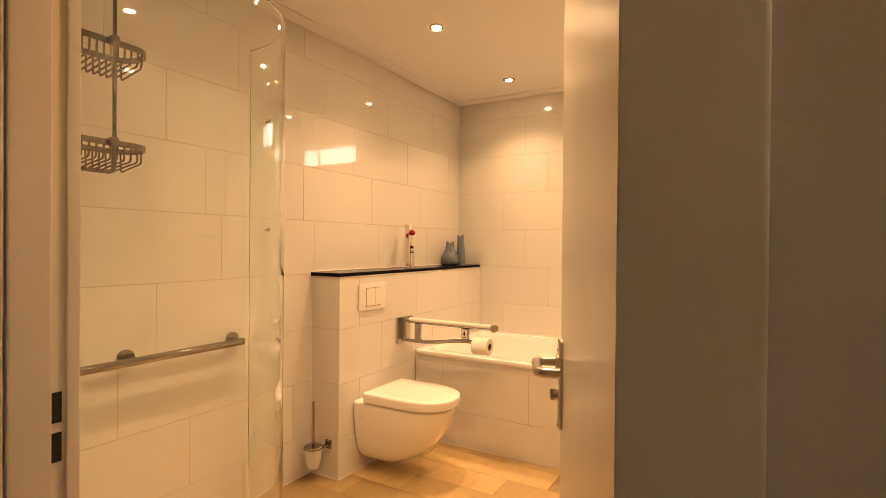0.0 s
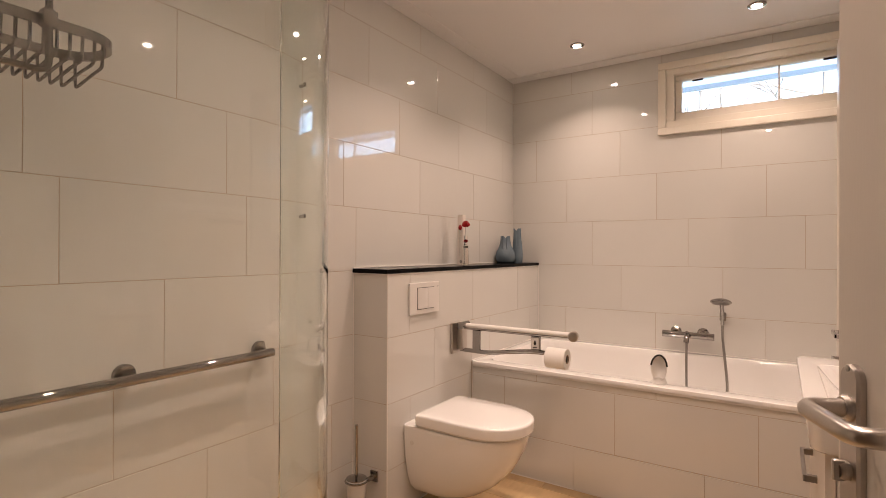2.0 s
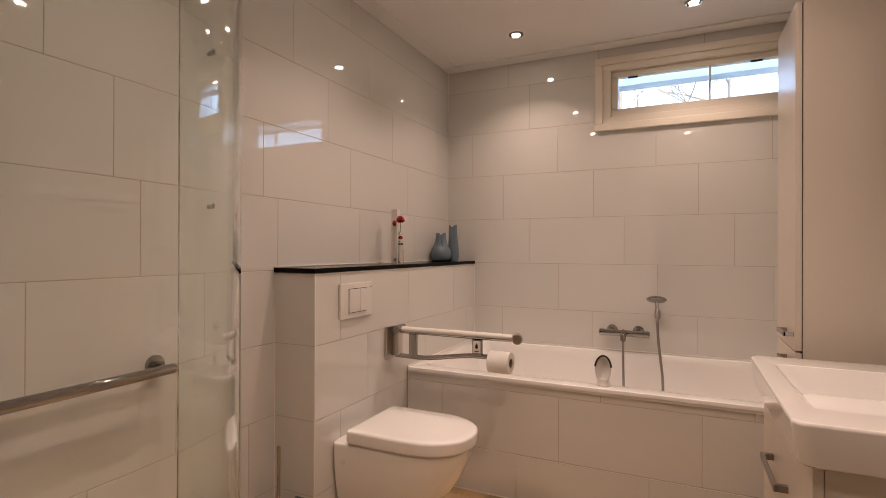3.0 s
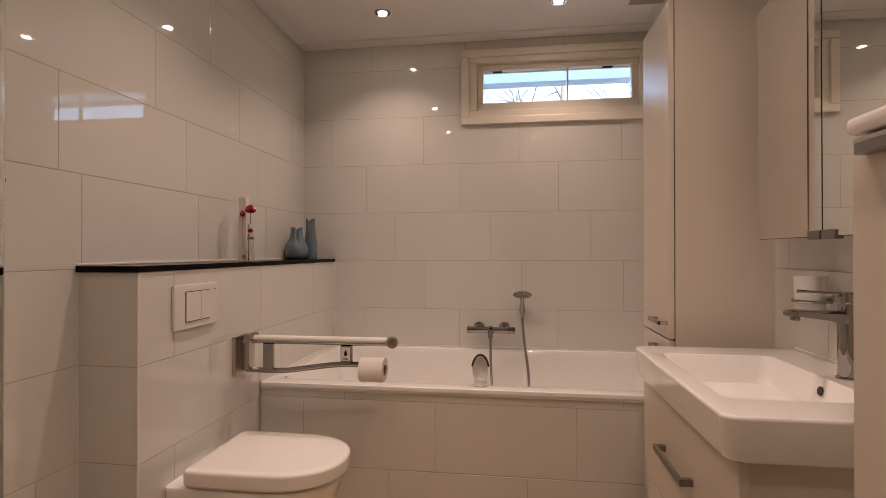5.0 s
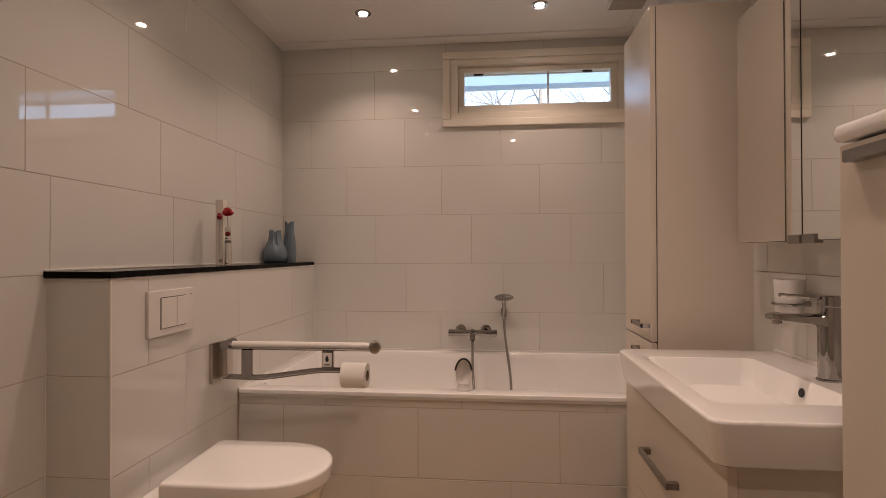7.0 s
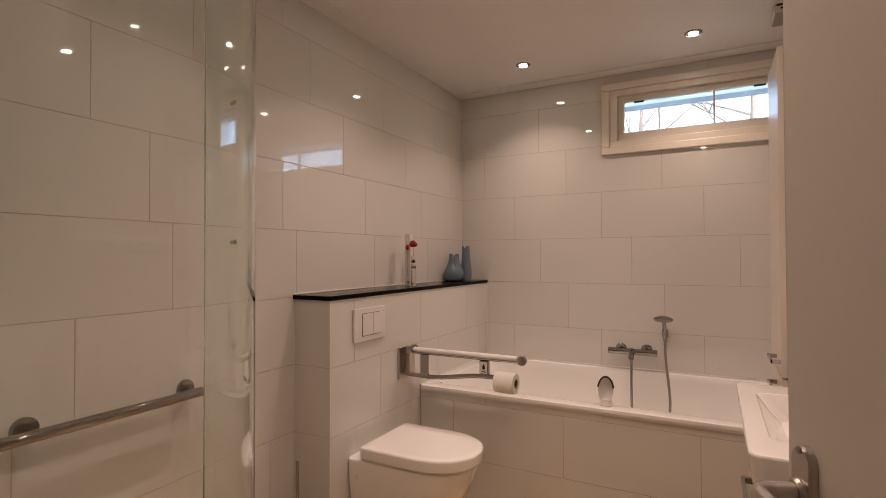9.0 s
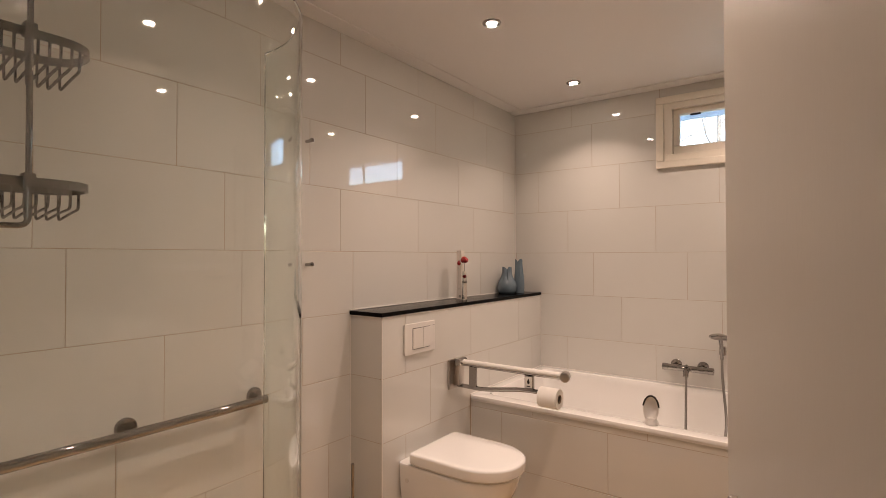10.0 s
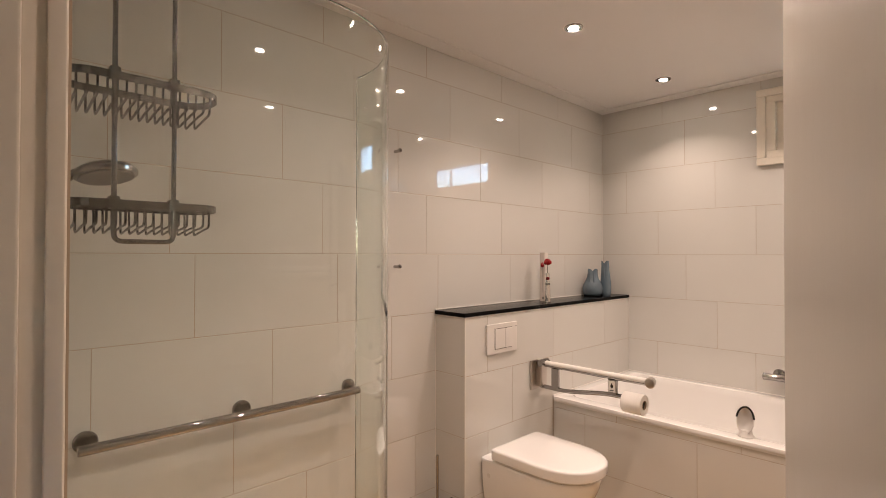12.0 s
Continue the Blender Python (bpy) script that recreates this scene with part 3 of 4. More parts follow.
part("rod", tube([(0.10, -1.815, 0.10), (0.10, -1.815, 0.436), (0.10, -1.815, 0.440)], [0.0075, 0.0075, 0.006], 14), CHROME, brush, "straight chrome brush handle")

# ---- fold-down support rail and roll ----
GY = -1.135
support = thing("support_rail", (0.21, -1.15, 0.67), "fold-down chrome toilet support rail with a white armrest", "support rail")
part("wall_plate", box((0.2105, -1.206, 0.671), (0.226, -1.094, 0.835), 0.004), STEEL, support)
part("hinge_block", box((0.222, -1.165, 0.690), (0.262, -1.108, 0.838), 0.006), STEEL, support)
part("pivot", tube([(0.255, -1.175, 0.822), (0.255, -1.098, 0.822)], 0.020, 18), CHROME, support)
part("upper_bar", tube([(0.250, GY, 0.812), (0.850, GY, 0.812)], 0.013, 16), CHROME, support)
part("armrest", loft([[(x, GY + 0.0175 * math.cos(a), 0.822 + 0.013 * math.sin(a)) for a in [radians(k * 20) for k in range(18)]] for x in (0.275, 0.280, 0.845, 0.848)]), PLASTIC, support, "white plastic armrest pad")
part("end_cap", lathe([(0.016, -0.024), (0.024, -0.020), (0.025, 0.016), (0.021, 0.022), (0.010, 0.025)], (0.868, GY, 0.818), (0.25, -0.97, 0), 28), STEEL, support, "round steel end cap")
part("lower_bar", tube(round_path([(0.235, GY, 0.688), (0.400, GY, 0.686), (0.640, GY, 0.722), (0.755, GY, 0.722)], 0.06), 0.0115, 14), CHROME, support)
part("strut", box((0.312, GY - 0.008, 0.690), (0.358, GY + 0.008, 0.800), 0.003), CHROME, support)
strut = part("strut", box((0.652, GY - 0.010, 0.722), (0.700, GY + 0.010, 0.800), 0.003), CHROME, support)
part("label_plate", box((0.657, GY - 0.0125, 0.738), (0.695, GY - 0.0095, 0.793), 0.001), PLASTIC, strut, "small white label with a black drop")
part("drop_mark", lathe([(0.0, 0.0), (0.004, 0.003), (0.0075, 0.009), (0.0065, 0.016), (0.003, 0.024), (0.0, 0.030)], (0.676, GY - 0.0115, 0.756), (0, 0, 1), 14), BLACK, strut)
part("text_bar", box((0.665, GY - 0.0130, 0.744), (0.687, GY - 0.0124, 0.748)), BLACK, strut)
# thick black plug, added so the roll's hole reads dark inside
part("roll_spindle", tube([(0.755, GY, 0.722), (0.765, GY, 0.704), (0.775, GY, 0.703), (0.832, GY, 0.703)], [0.010, 0.012, 0.0185, 0.0185], 16), BLACK, support, "spindle swelled to a black plug that darkens the roll's hole")
roll = thing("toilet_roll", (0.778, GY, 0.705), "white toilet paper roll on the support rail", "toilet roll")
part("paper", loft([[(x, GY + r * math.cos(k * math.tau / 40), 0.703 + r * math.sin(k * math.tau / 40)) for k in range(40)] for x, r in ((0.738, 0.022), (0.738, 0.049), (0.740, 0.050), (0.836, 0.050), (0.838, 0.049), (0.838, 0.022))], wrap=True), PAPER, roll)
part("core", loft([[(x, GY + r * math.cos(k * math.tau / 24), 0.703 + r * math.sin(k * math.tau / 24)) for k in range(24)] for x, r in ((0.737, 0.0195), (0.737, 0.0222), (0.839, 0.0222), (0.839, 0.0195))], wrap=True), CARDBOARD, roll)

# ---- bath ----
bath = thing("bathtub", (1.2, -0.48, 0.15), "large white built-in bathtub with a flat rim", "bathtub")
def bath_ring(i0, i1, ib, ifr, r, z):
    return rrect(BOX_X + 0.002 + i0, APRON_Y - 0.012 + ifr, X1 - 0.003 - i1, Y1 - 0.003 - ib, r, z, 8)
tub_rings = [bath_ring(0, 0, 0, 0, 0.006, 0.575), bath_ring(0, 0, 0, 0, 0.006, 0.589), bath_ring(0.003, 0.003, 0.003, 0.004, 0.008, RIM_Z),
             bath_ring(0.055, 0.055, 0.045, 0.078, 0.06, RIM_Z), bath_ring(0.062, 0.062, 0.052, 0.086, 0.07, 0.588), bath_ring(0.075, 0.070, 0.062, 0.096, 0.09, 0.555),
             bath_ring(0.17, 0.11, 0.11, 0.15, 0.14, 0.25), bath_ring(0.24, 0.16, 0.16, 0.20, 0.16, 0.185), bath_ring(0.34, 0.26, 0.24, 0.28, 0.16, 0.17)]
part("tub", loft(tub_rings, cap0=False), ACRYLIC, bath, sharp=50)
part("rim_trim", box((BOX_X + 0.003, APRON_Y - 0.009, 0.562), (X1 - 0.004, APRON_Y - 0.001, 0.5745), 0.002), SILICONE, bath, "pale strip under the rim")
part("waste", lathe([(0.035, 0.0), (0.035, 0.003), (0.028, 0.005)], (1.22, -0.48, 0.170), seg=24), CHROME, bath)
mixer = thing("bath_mixer", (1.22, -0.05, 0.712), "chrome thermostatic bath mixer on the tiled wall", "mixer tap")
part("body", tube([(1.105, -0.060, 0.710), (1.338, -0.060, 0.710)], 0.020, 20), CHROME, mixer)
for x0, x1 in ((1.075, 1.112), (1.331, 1.368)):
    part("knob", tube([(x0, -0.060, 0.710), (x0 + 0.003, -0.060, 0.710), (x1 - 0.003, -0.060, 0.710), (x1, -0.060, 0.710)], [0.017, 0.0215, 0.0215, 0.019], 20), CHROME, mixer)
for x in (1.147, 1.301):
    part("rose", lathe([(0.033, 0.001), (0.033, 0.006), (0.026, 0.014), (0.015, 0.018), (0.015, 0.045)], (x, 0, 0.720), (0, -1, 0), 28), CHROME, mixer)
part("spout", tube(round_path([(1.222, -0.060, 0.712), (1.222, -0.110, 0.708), (1.222, -0.125, 0.672)], 0.02), 0.016, 16), CHROME, mixer)
part("diverter", tube([(1.222, -0.078, 0.715), (1.222, -0.100, 0.735)], 0.009, 12), CHROME, mixer)
hs = thing("hand_shower", (1.41, -0.03, 0.83), "chrome hand shower in a wall holder above the bath", "shower head")
part("holder", box((1.393, -0.045, 0.808), (1.427, -0.001, 0.862), 0.006), CHROME, hs)
part("grip", tube(round_path([(1.410, -0.055, 0.790), (1.410, -0.060, 0.860), (1.409, -0.115, 0.930)], 0.05), [0.010] * 2 + [0.0115] * 5 + [0.012] * 2, 14), CHROME, hs)
part("head", lathe([(0.050, -0.010), (0.056, -0.006), (0.057, 0.0), (0.050, 0.007), (0.030, 0.015), (0.012, 0.020)], (1.409, -0.140, 0.934), (0, 0.30, 0.95), 36), CHROME, hs)
part("spray_plate", lathe([(0.047, -0.012), (0.049, -0.0095)], (1.409, -0.140, 0.934), (0, 0.30, 0.95), 36), GREY_METAL, hs, "grey nozzle face")
part("hose", tube(round_path([(1.410, -0.055, 0.792), (1.415, -0.090, 0.70), (1.455, -0.20, 0.40), (1.40, -0.42, 0.20), (1.25, -0.30, 0.24), (1.222, -0.12, 0.52), (1.222, -0.110, 0.68)], 0.12), 0.0075, 10), GREY_METAL, hs, "grey flexible metal hose")
scoop = thing("bath_holder", (1.213, -0.915, RIM_Z), "white oval plastic holder with a dark rim on the bath edge", "bath holder")
sc_c = Vector((1.213, -0.905, RIM_Z + 0.072))
tilt = Matrix.Rotation(radians(-12), 3, "X")
def oval(k, w, h, d, z0=0.0):
    return [sc_c + tilt @ Vector((w * math.cos(a), d, z0 + h * math.sin(a))) for a in [radians(10 * j) for j in range(36)]]
part("shell", loft([oval(0, 0.006, 0.010, 0.030), oval(0, 0.022, 0.040, 0.024), oval(0, 0.033, 0.056, 0.006), oval(0, 0.037, 0.062, -0.012), oval(0, 0.034, 0.059, -0.014), oval(0, 0.029, 0.050, 0.004), oval(0, 0.018, 0.034, 0.017), oval(0, 0.004, 0.008, 0.021)]), PLASTIC, scoop)
part("rim_band", tube([sc_c + tilt @ Vector((0.0365 * math.cos(radians(a)), -0.013, 0.0615 * math.sin(radians(a)))) for a in range(10, 171, 8)], 0.0042, 8), BLACK, scoop, "dark upper rim")
part("foot", lathe([(0.034, 0.0), (0.036, 0.004), (0.030, 0.012), (0.024, 0.030)], (1.213, -0.905, RIM_Z), seg=24), PLASTIC, scoop)

# ---- washbasin wall ----
tall = thing("tall_cabinet", (2.05, -1.176, 0.10), "tall cream lacquered bathroom cabinet beside the bath", "cabinet")
part("body", box((1.902, -1.343, 0.10), (X1 - 0.003, -1.012, 2.045), 0.002), LACQUER, tall)
part("plinth", box((1.93, -1.335, 0.0), (X1 - 0.005, -1.02, 0.10)), LACQUER, tall)
# dark filling colours in the shade behind the door fronts
part("gap_strip", box((1.899, -1.340, 0.105), (1.903, -1.016, 2.04)), GAP, tall)
for z0, z1, hz in ((0.105, 0.883, 0.845), (0.888, 2.043, 0.940)):
    d = part("cabinet_door", box((1.880, -1.345, z0), (1.899, -1.010, z1), 0.0025), LACQUER, tall)
    part("handle", box((1.850, -1.328, hz - 0.007), (1.857, -1.200, hz + 0.007), 0.001, 1, bm=box((1.850, -1.328, hz - 0.007), (1.881, -1.319, hz + 0.007), bm=box((1.850, -1.209, hz - 0.007), (1.881, -1.200, hz + 0.007)))), CHROME, d, "chrome bar handle")

vanity = thing("vanity_unit", (2.0, -1.83, 0.25), "wall-hung cream vanity unit with two drawers", "vanity unit")
VX, VY0, VY1 = 1.775, -2.138, -1.495
part("body", box((VX + 0.02, VY0, 0.25), (X1 - 0.003, VY1, 0.812), 0.002), LACQUER, vanity)
for z0, z1, hz in ((0.255, 0.486, 0.44), (0.490, 0.806, 0.640)):
    d = part("drawer_front", box((VX, VY0 - 0.002, z0), (VX + 0.0195, VY1 + 0.002, z1), 0.0025), LACQUER, vanity)
    part("handle", box((VX - 0.031, -1.893, hz - 0.009), (VX - 0.022, -1.665, hz + 0.009), 0.0015, 1, bm=box((VX - 0.026, -1.893, hz - 0.008), (VX, -1.879, hz + 0.008), bm=box((VX - 0.026, -1.679, hz - 0.008), (VX, -1.665, hz + 0.008)))), GREY_METAL, d, "grey metal bar handle")

basin = thing("washbasin", (2.0, -1.83, 0.81), "white rectangular ceramic washbasin with rounded corners on the vanity", "washbasin")
BY0, BY1, BX0 = -2.168, -1.46, 1.738
def br(a, b, c, d, r, z):
    return rrect(a, b, c, d, r, z, 8)
rings = [br(BX0 + 0.060, BY0 + 0.045, X1 - 0.003, BY1 - 0.045, 0.02, 0.8125), br(BX0 + 0.030, BY0 + 0.030, X1 - 0.002, BY1 - 0.030, 0.022, 0.797), br(BX0 + 0.017, BY0 + 0.018, X1 - 0.002, BY1 - 0.018, 0.026, 0.794), br(BX0 + 0.011, BY0 + 0.011, X1 - 0.002, BY1 - 0.011, 0.028, 0.800), br(BX0, BY0, X1 - 0.002, BY1, 0.030, 0.877), br(BX0 + 0.002, BY0 + 0.002, X1 - 0.002, BY1 - 0.002, 0.030, 0.883), br(BX0 + 0.006, BY0 + 0.006, X1 - 0.003, BY1 - 0.006, 0.028, 0.885),
         br(BX0 + 0.048, BY0 + 0.118, 2.092, BY1 - 0.118, 0.030, 0.885), br(BX0 + 0.053, BY0 + 0.123, 2.088, BY1 - 0.123, 0.029, 0.882), br(BX0 + 0.085, BY0 + 0.135, 2.080, BY1 - 0.135, 0.03, 0.840), br(BX0 + 0.125, BY0 + 0.150, 2.068, BY1 - 0.150, 0.035, 0.800), br(BX0 + 0.140, BY0 + 0.165, 2.040, BY1 - 0.165, 0.04, 0.790), br(BX0 + 0.18, BY0 + 0.23, 2.00, BY1 - 0.23, 0.05, 0.787)]
part("bowl", loft(rings), CERAMIC, basin, sharp=50)
# flat dark disc, the hole's shade is only its colour
part("overflow", lathe([(0.011, 0), (0.011, 0.002), (0.008, 0.0022)], (2.0818, -1.835, 0.853), (-1, 0, 0.2), 20), GAP, basin, "round dark disc for the shaded overflow hole")
part("waste", lathe([(0.030, 0), (0.030, 0.003), (0.022, 0.006)], (1.95, -1.83, 0.7880), seg=24), CHROME, basin)
part("sealant", box((X1 - 0.012, BY0 + 0.01, 0.884), (X1 - 0.0005, BY1 - 0.01, 0.893), 0.003), SILICONE, basin)
tap = thing("basin_tap", (2.152, -1.838, 0.885), "tall chrome single-lever basin tap", "tap")
TX, TYY = 2.143, -1.838
part("body", lathe([(0.027, 0.0), (0.027, 0.004), (0.0235, 0.006), (0.0235, 0.176)], (TX, TYY, 0.885), seg=36), CHROME, tap)
part("cap", lathe([(0.0225, 0.0), (0.0235, 0.002), (0.0235, 0.022), (0.021, 0.026)], (TX, TYY, 1.0635), seg=36), CHROME, tap)
part("lever", tube([(TX, TYY, 1.082), (TX - 0.06, TYY, 1.086), (TX - 0.105, TYY, 1.090), (TX - 0.112, TYY, 1.090)], [0.006, 0.0045, 0.004, 0.005], 10), CHROME, tap)
part("spout", loft([[(x, TYY + w * cy, z + h * cz) for cy, cz in ((-1, -0.6), (-0.6, -1), (0.6, -1), (1, -0.6), (1, 0.6), (0.6, 1), (-0.6, 1), (-1, 0.6))] for x, z, w, h in ((TX - 0.01, 1.028, 0.019, 0.016), (TX - 0.06, 1.032, 0.020, 0.013), (TX - 0.105, 1.036, 0.021, 0.010), (TX - 0.130, 1.037, 0.021, 0.009), (TX - 0.136, 1.037, 0.018, 0.006))]), CHROME, tap)
part("aerator", lathe([(0.011, -0.008), (0.011, 0.0)], (TX - 0.118, TYY, 1.029), seg=18), CHROME, tap)
cup = thing("tumbler_holder", (2.16, -1.645, 1.03), "frosted glass tumbler in a chrome wall holder", "tumbler")
part("tumbler", lathe([(0.028, 1.026), (0.034, 1.029), (0.0375, 1.112), (0.038, 1.118), (0.0355, 1.118), (0.032, 1.034), (0.02, 1.032)], (2.16, -1.645, 0), seg=30), FROST, cup)
part("ring", tube([(2.16 + 0.0400 * math.cos(k * math.tau / 28), -1.645 + 0.0400 * math.sin(k * math.tau / 28), 1.050) for k in range(28)], 0.004, 8, closed=True), CHROME, cup)
part("arm", tube([(2.201, -1.645, 1.050), (X1 - 0.001, -1.645, 1.050)], 0.008, 12), CHROME, cup)

mc = thing("mirror_cabinet", (2.16, -1.795, 1.22), "two-door mirrored wall cabinet above the washbasin", "mirror cabinet")
part("body", box((2.132, -2.122, 1.226), (X1 - 0.002, -1.468, 1.92), 0.002), LACQUER, mc)
# shade between mirror doors and body, painted as a dark filling
part("gap_strip", box((2.1285, -2.118, 1.23), (2.1325, -1.472, 1.915)), GAP, mc)
for y0, y1, hy in ((-1.793, -1.465, -1.765), (-2.125, -1.797, -1.825)):
    d = part("mirror_door", box((2.112, y0, 1.222), (2.1285, y1, 1.925), 0.0015), GAP, mc)
    part("mirror", box((2.109, y0 + 0.0008, 1.2228), (2.1122, y1 - 0.0008, 1.9242), 0.001), MIRROR, d, "clear silvered mirror")
    part("pull", box((2.104, hy - 0.026, 1.215), (2.125, hy + 0.026, 1.238), 0.002), GREY_METAL, d, "small dark grey pull")

low = thing("side_cabinet", (2.04, -2.585, 0.0), "half-height cream cabinet with a rounded top behind the door", "cabinet")
part("body", box((1.872, -2.842, 0.08), (X1 - 0.003, -2.328, 1.354), 0.003), LACQUER, low)
part("plinth", box((1.90, -2.83, 0.0), (X1 - 0.01, -2.34, 0.08)), LACQUER, low)
part("top", box((1.849, -2.842, 1.356), (X1 - 0.003, -2.320, 1.384), 0.011, 4), CERAMIC, low, "rounded white top")
for z0, z1 in ((0.085, 0.70), (0.705, 1.351)):
    d = part("cabinet_door", box((1.855, -2.840, z0), (1.871, -2.330, z1), 0.0025), LACQUER, low)
    part("handle", box((1.837, -2.50, z1 - 0.030), (1.857, -2.362, z1 - 0.012), 0.003), GREY_METAL, d, "grey metal bar handle")

# ---- things on the shelf ----
def hand_vase(name, x, y, r, h, knuckles, turn, profile):
    rings = []
    for k in range(15):
        t = k / 14
        j = min(int(t * 7), 6)
        rr = r * (profile[j] + (profile[j + 1] - profile[j]) * (t * 7 - j))
        fl = max(0, t - 0.45) / 0.55
        rings.append([(x + rr * (1 + 0.16 * fl * math.cos(knuckles * a + turn)) * math.cos(a), y + rr * (1 + 0.16 * fl * math.cos(knuckles * a + turn)) * math.sin(a), SHELF_Z + 0.001 + h * t + (0.010 * math.cos(knuckles * a + turn) if k == 14 else 0)) for a in [math.tau * j / 40 for j in range(40)]])
    inner = [[((px - x) * s + x, (py - y) * s + y, pz - dz) for px, py, pz in rings[-1]] for s, dz in ((0.86, 0.0), (0.72, 0.03), (0.5, 0.06))]
    bm = loft(rings + inner)
    v = thing(name, (x, y, SHELF_Z), "blue-grey glazed ceramic vase with a soft folded top", "vase", "vases on the shelf")
    body = part("body", bm, VASE, v, sharp=70)
    for da in (0.35, -0.25):
        a = radians(-70) + da
        rr = r * profile[4]
        part("relief", tube([(x + (rr - 0.004 * j - 0.002) * math.cos(a), y + (rr - 0.004 * j - 0.002) * math.sin(a), SHELF_Z + h * (0.52 + 0.11 * j)) for j in range(5)], [0.006, 0.007, 0.006, 0.005, 0.004], 10), VASE, body)
    return v
hand_vase("vase", 0.076, -0.275, 0.070, 0.180, 4, 0.4, (0.84, 0.98, 1.0, 0.92, 0.74, 0.58, 0.50, 0.47))
hand_vase("vase", 0.130, -0.190, 0.038, 0.236, 3, 1.2, (0.88, 1.0, 0.99, 0.94, 0.86, 0.76, 0.68, 0.66))
fbox = thing("perfume_box", (0.078, -0.875, SHELF_Z), "tall slim pale perfume box with red poppies", "perfume box")
part("carton", box((0.060, -0.893, SHELF_Z + 0.0005), (0.096, -0.857, 1.445), 0.001), mat("pearl_card", (0.66, 0.60, 0.54), 0.28, grain=0.04, scale=120, blotch=0.05), fbox)
part("stem_print", box((0.0775, -0.8938, 1.20), (0.0790, -0.8929, 1.372)), BLACK, fbox)
part("poppy_print", lathe([(0.0, 0.0), (0.010, 0.004), (0.013, 0.016), (0.008, 0.028), (0.0, 0.034)], (0.080, -0.8925, 1.352), (0, 0, 1), 16), RED, fbox, "small red poppy bud")
part("seal_print", lathe([(0.009, 0), (0.009, 0.001)], (0.085, -0.8928, 1.162), (0, -1, 0), 18), GREY_METAL, fbox)
bottle = thing("perfume_bottle", (0.128, -0.905, SHELF_Z), "small clear perfume bottle with red poppy stopper", "perfume bottle")
part("flacon", tube([(0.128, -0.905, SHELF_Z + 0.0005), (0.128, -0.905, SHELF_Z + 0.004), (0.127, -0.905, 1.22), (0.127, -0.905, 1.262), (0.127, -0.905, 1.266)], [0.014, 0.017, 0.0155, 0.014, 0.010], 16), BOTTLE, bottle)
part("collar", lathe([(0.011, 0), (0.011, 0.012)], (0.127, -0.905, 1.244), seg=18), CHROME, bottle)
part("cap", tube([(0.127, -0.905, 1.266), (0.126, -0.905, 1.318)], [0.013, 0.012], 16), BOTTLE, bottle)
part("bud", lathe([(0.0, 0.0), (0.009, 0.005), (0.011, 0.013), (0.0, 0.022)], (0.127, -0.905, 1.275), seg=16), RED, bottle)
part("stem", tube([(0.127, -0.905, 1.318), (0.126, -0.905, 1.375)], 0.0012, 6), BLACK, bottle)
petal = []
for hh, rr in ((0.0, 0.012), (0.008, 0.024), (0.018, 0.025), (0.028, 0.016), (0.033, 0.004)):
    petal.append([(0.126 + rr * (1 + 0.12 * math.sin(5 * a)) * math.cos(a), -0.905 + 0.7 * rr * (1 + 0.12 * math.sin(5 * a)) * math.sin(a), 1.372 + hh - 0.004 * math.cos(3 * a)) for a in [math.tau * j / 30 for j in range(30)]])
part("poppy", loft(petal), RED, bottle, "red poppy flower")

# ---- ceiling fittings ----
def spot(x, y):
    s = thing("ceiling_spot", (x, y, CEIL), "recessed round chrome-rimmed ceiling spotlight, lit", "ceiling light", "ceiling spots")
    part("rim", lathe([(0.0435, 0.004), (0.045, -0.001), (0.042, -0.005), (0.035, -0.0045), (0.034, 0.0005)], (x, y, CEIL - 0.001), seg=36), CHROME, s)
    # dark ring paints the recess around the bulb as shaded
    part("baffle", lathe([(0.034, 0.0), (0.033, -0.001), (0.023, -0.001), (0.022, 0.0)], (x, y, CEIL - 0.002), seg=36), GAP, s, "dark ring inside the lamp rim")
    part("bulb", lathe([(0.0235, 0.0), (0.022, -0.002), (0.0, -0.003)], (x, y, CEIL - 0.003), seg=28), BULB, s, "glowing lamp face")
    return s
first = None
for x, rows in ((0.645, ((-0.437, 0.86), (-1.450, 1.0), (-2.400, 0.46))), (1.595, ((-0.437, 0.86), (-1.900, 1.0), (-2.800, 0.78)))):
    for y, share in rows:
        if first is None:
            first = spot(x, y)
        else:
            copy_thing(first, pose(x, y, CEIL))
        lamp = new("spot_lamp", bpy.data.lights.new("spot_lamp", "AREA"))
        lamp.data.shape, lamp.data.size, lamp.data.energy, lamp.data.color = "DISK", 0.050, LAMP_WATTS * share, LAMP_COLOUR
        lamp.data.spread = radians(118)
        lamp.location = (x, y, CEIL - 0.009)
VENT_X, VENT_Y, VENT_R = 2.035, -0.505, 0.092
vent = thing("ceiling_vent", (VENT_X, VENT_Y, CEIL), "white square ceiling extractor vent with a grey grille underneath", "vent")
# solid black block, its colour stands for the shadow over the cover
part("throat", box((VENT_X - VENT_R + 0.012, VENT_Y - VENT_R + 0.004, CEIL - 0.011), (VENT_X + VENT_R - 0.012, VENT_Y + VENT_R - 0.012, CEIL - 0.0005)), BLACK, vent, "black block painting the shadow gap above the cover")
cover = part("cover", box((VENT_X - VENT_R, VENT_Y - VENT_R, CEIL - 0.040), (VENT_X + VENT_R, VENT_Y + VENT_R, CEIL - 0.011), 0.005, 3), PLASTIC, vent)
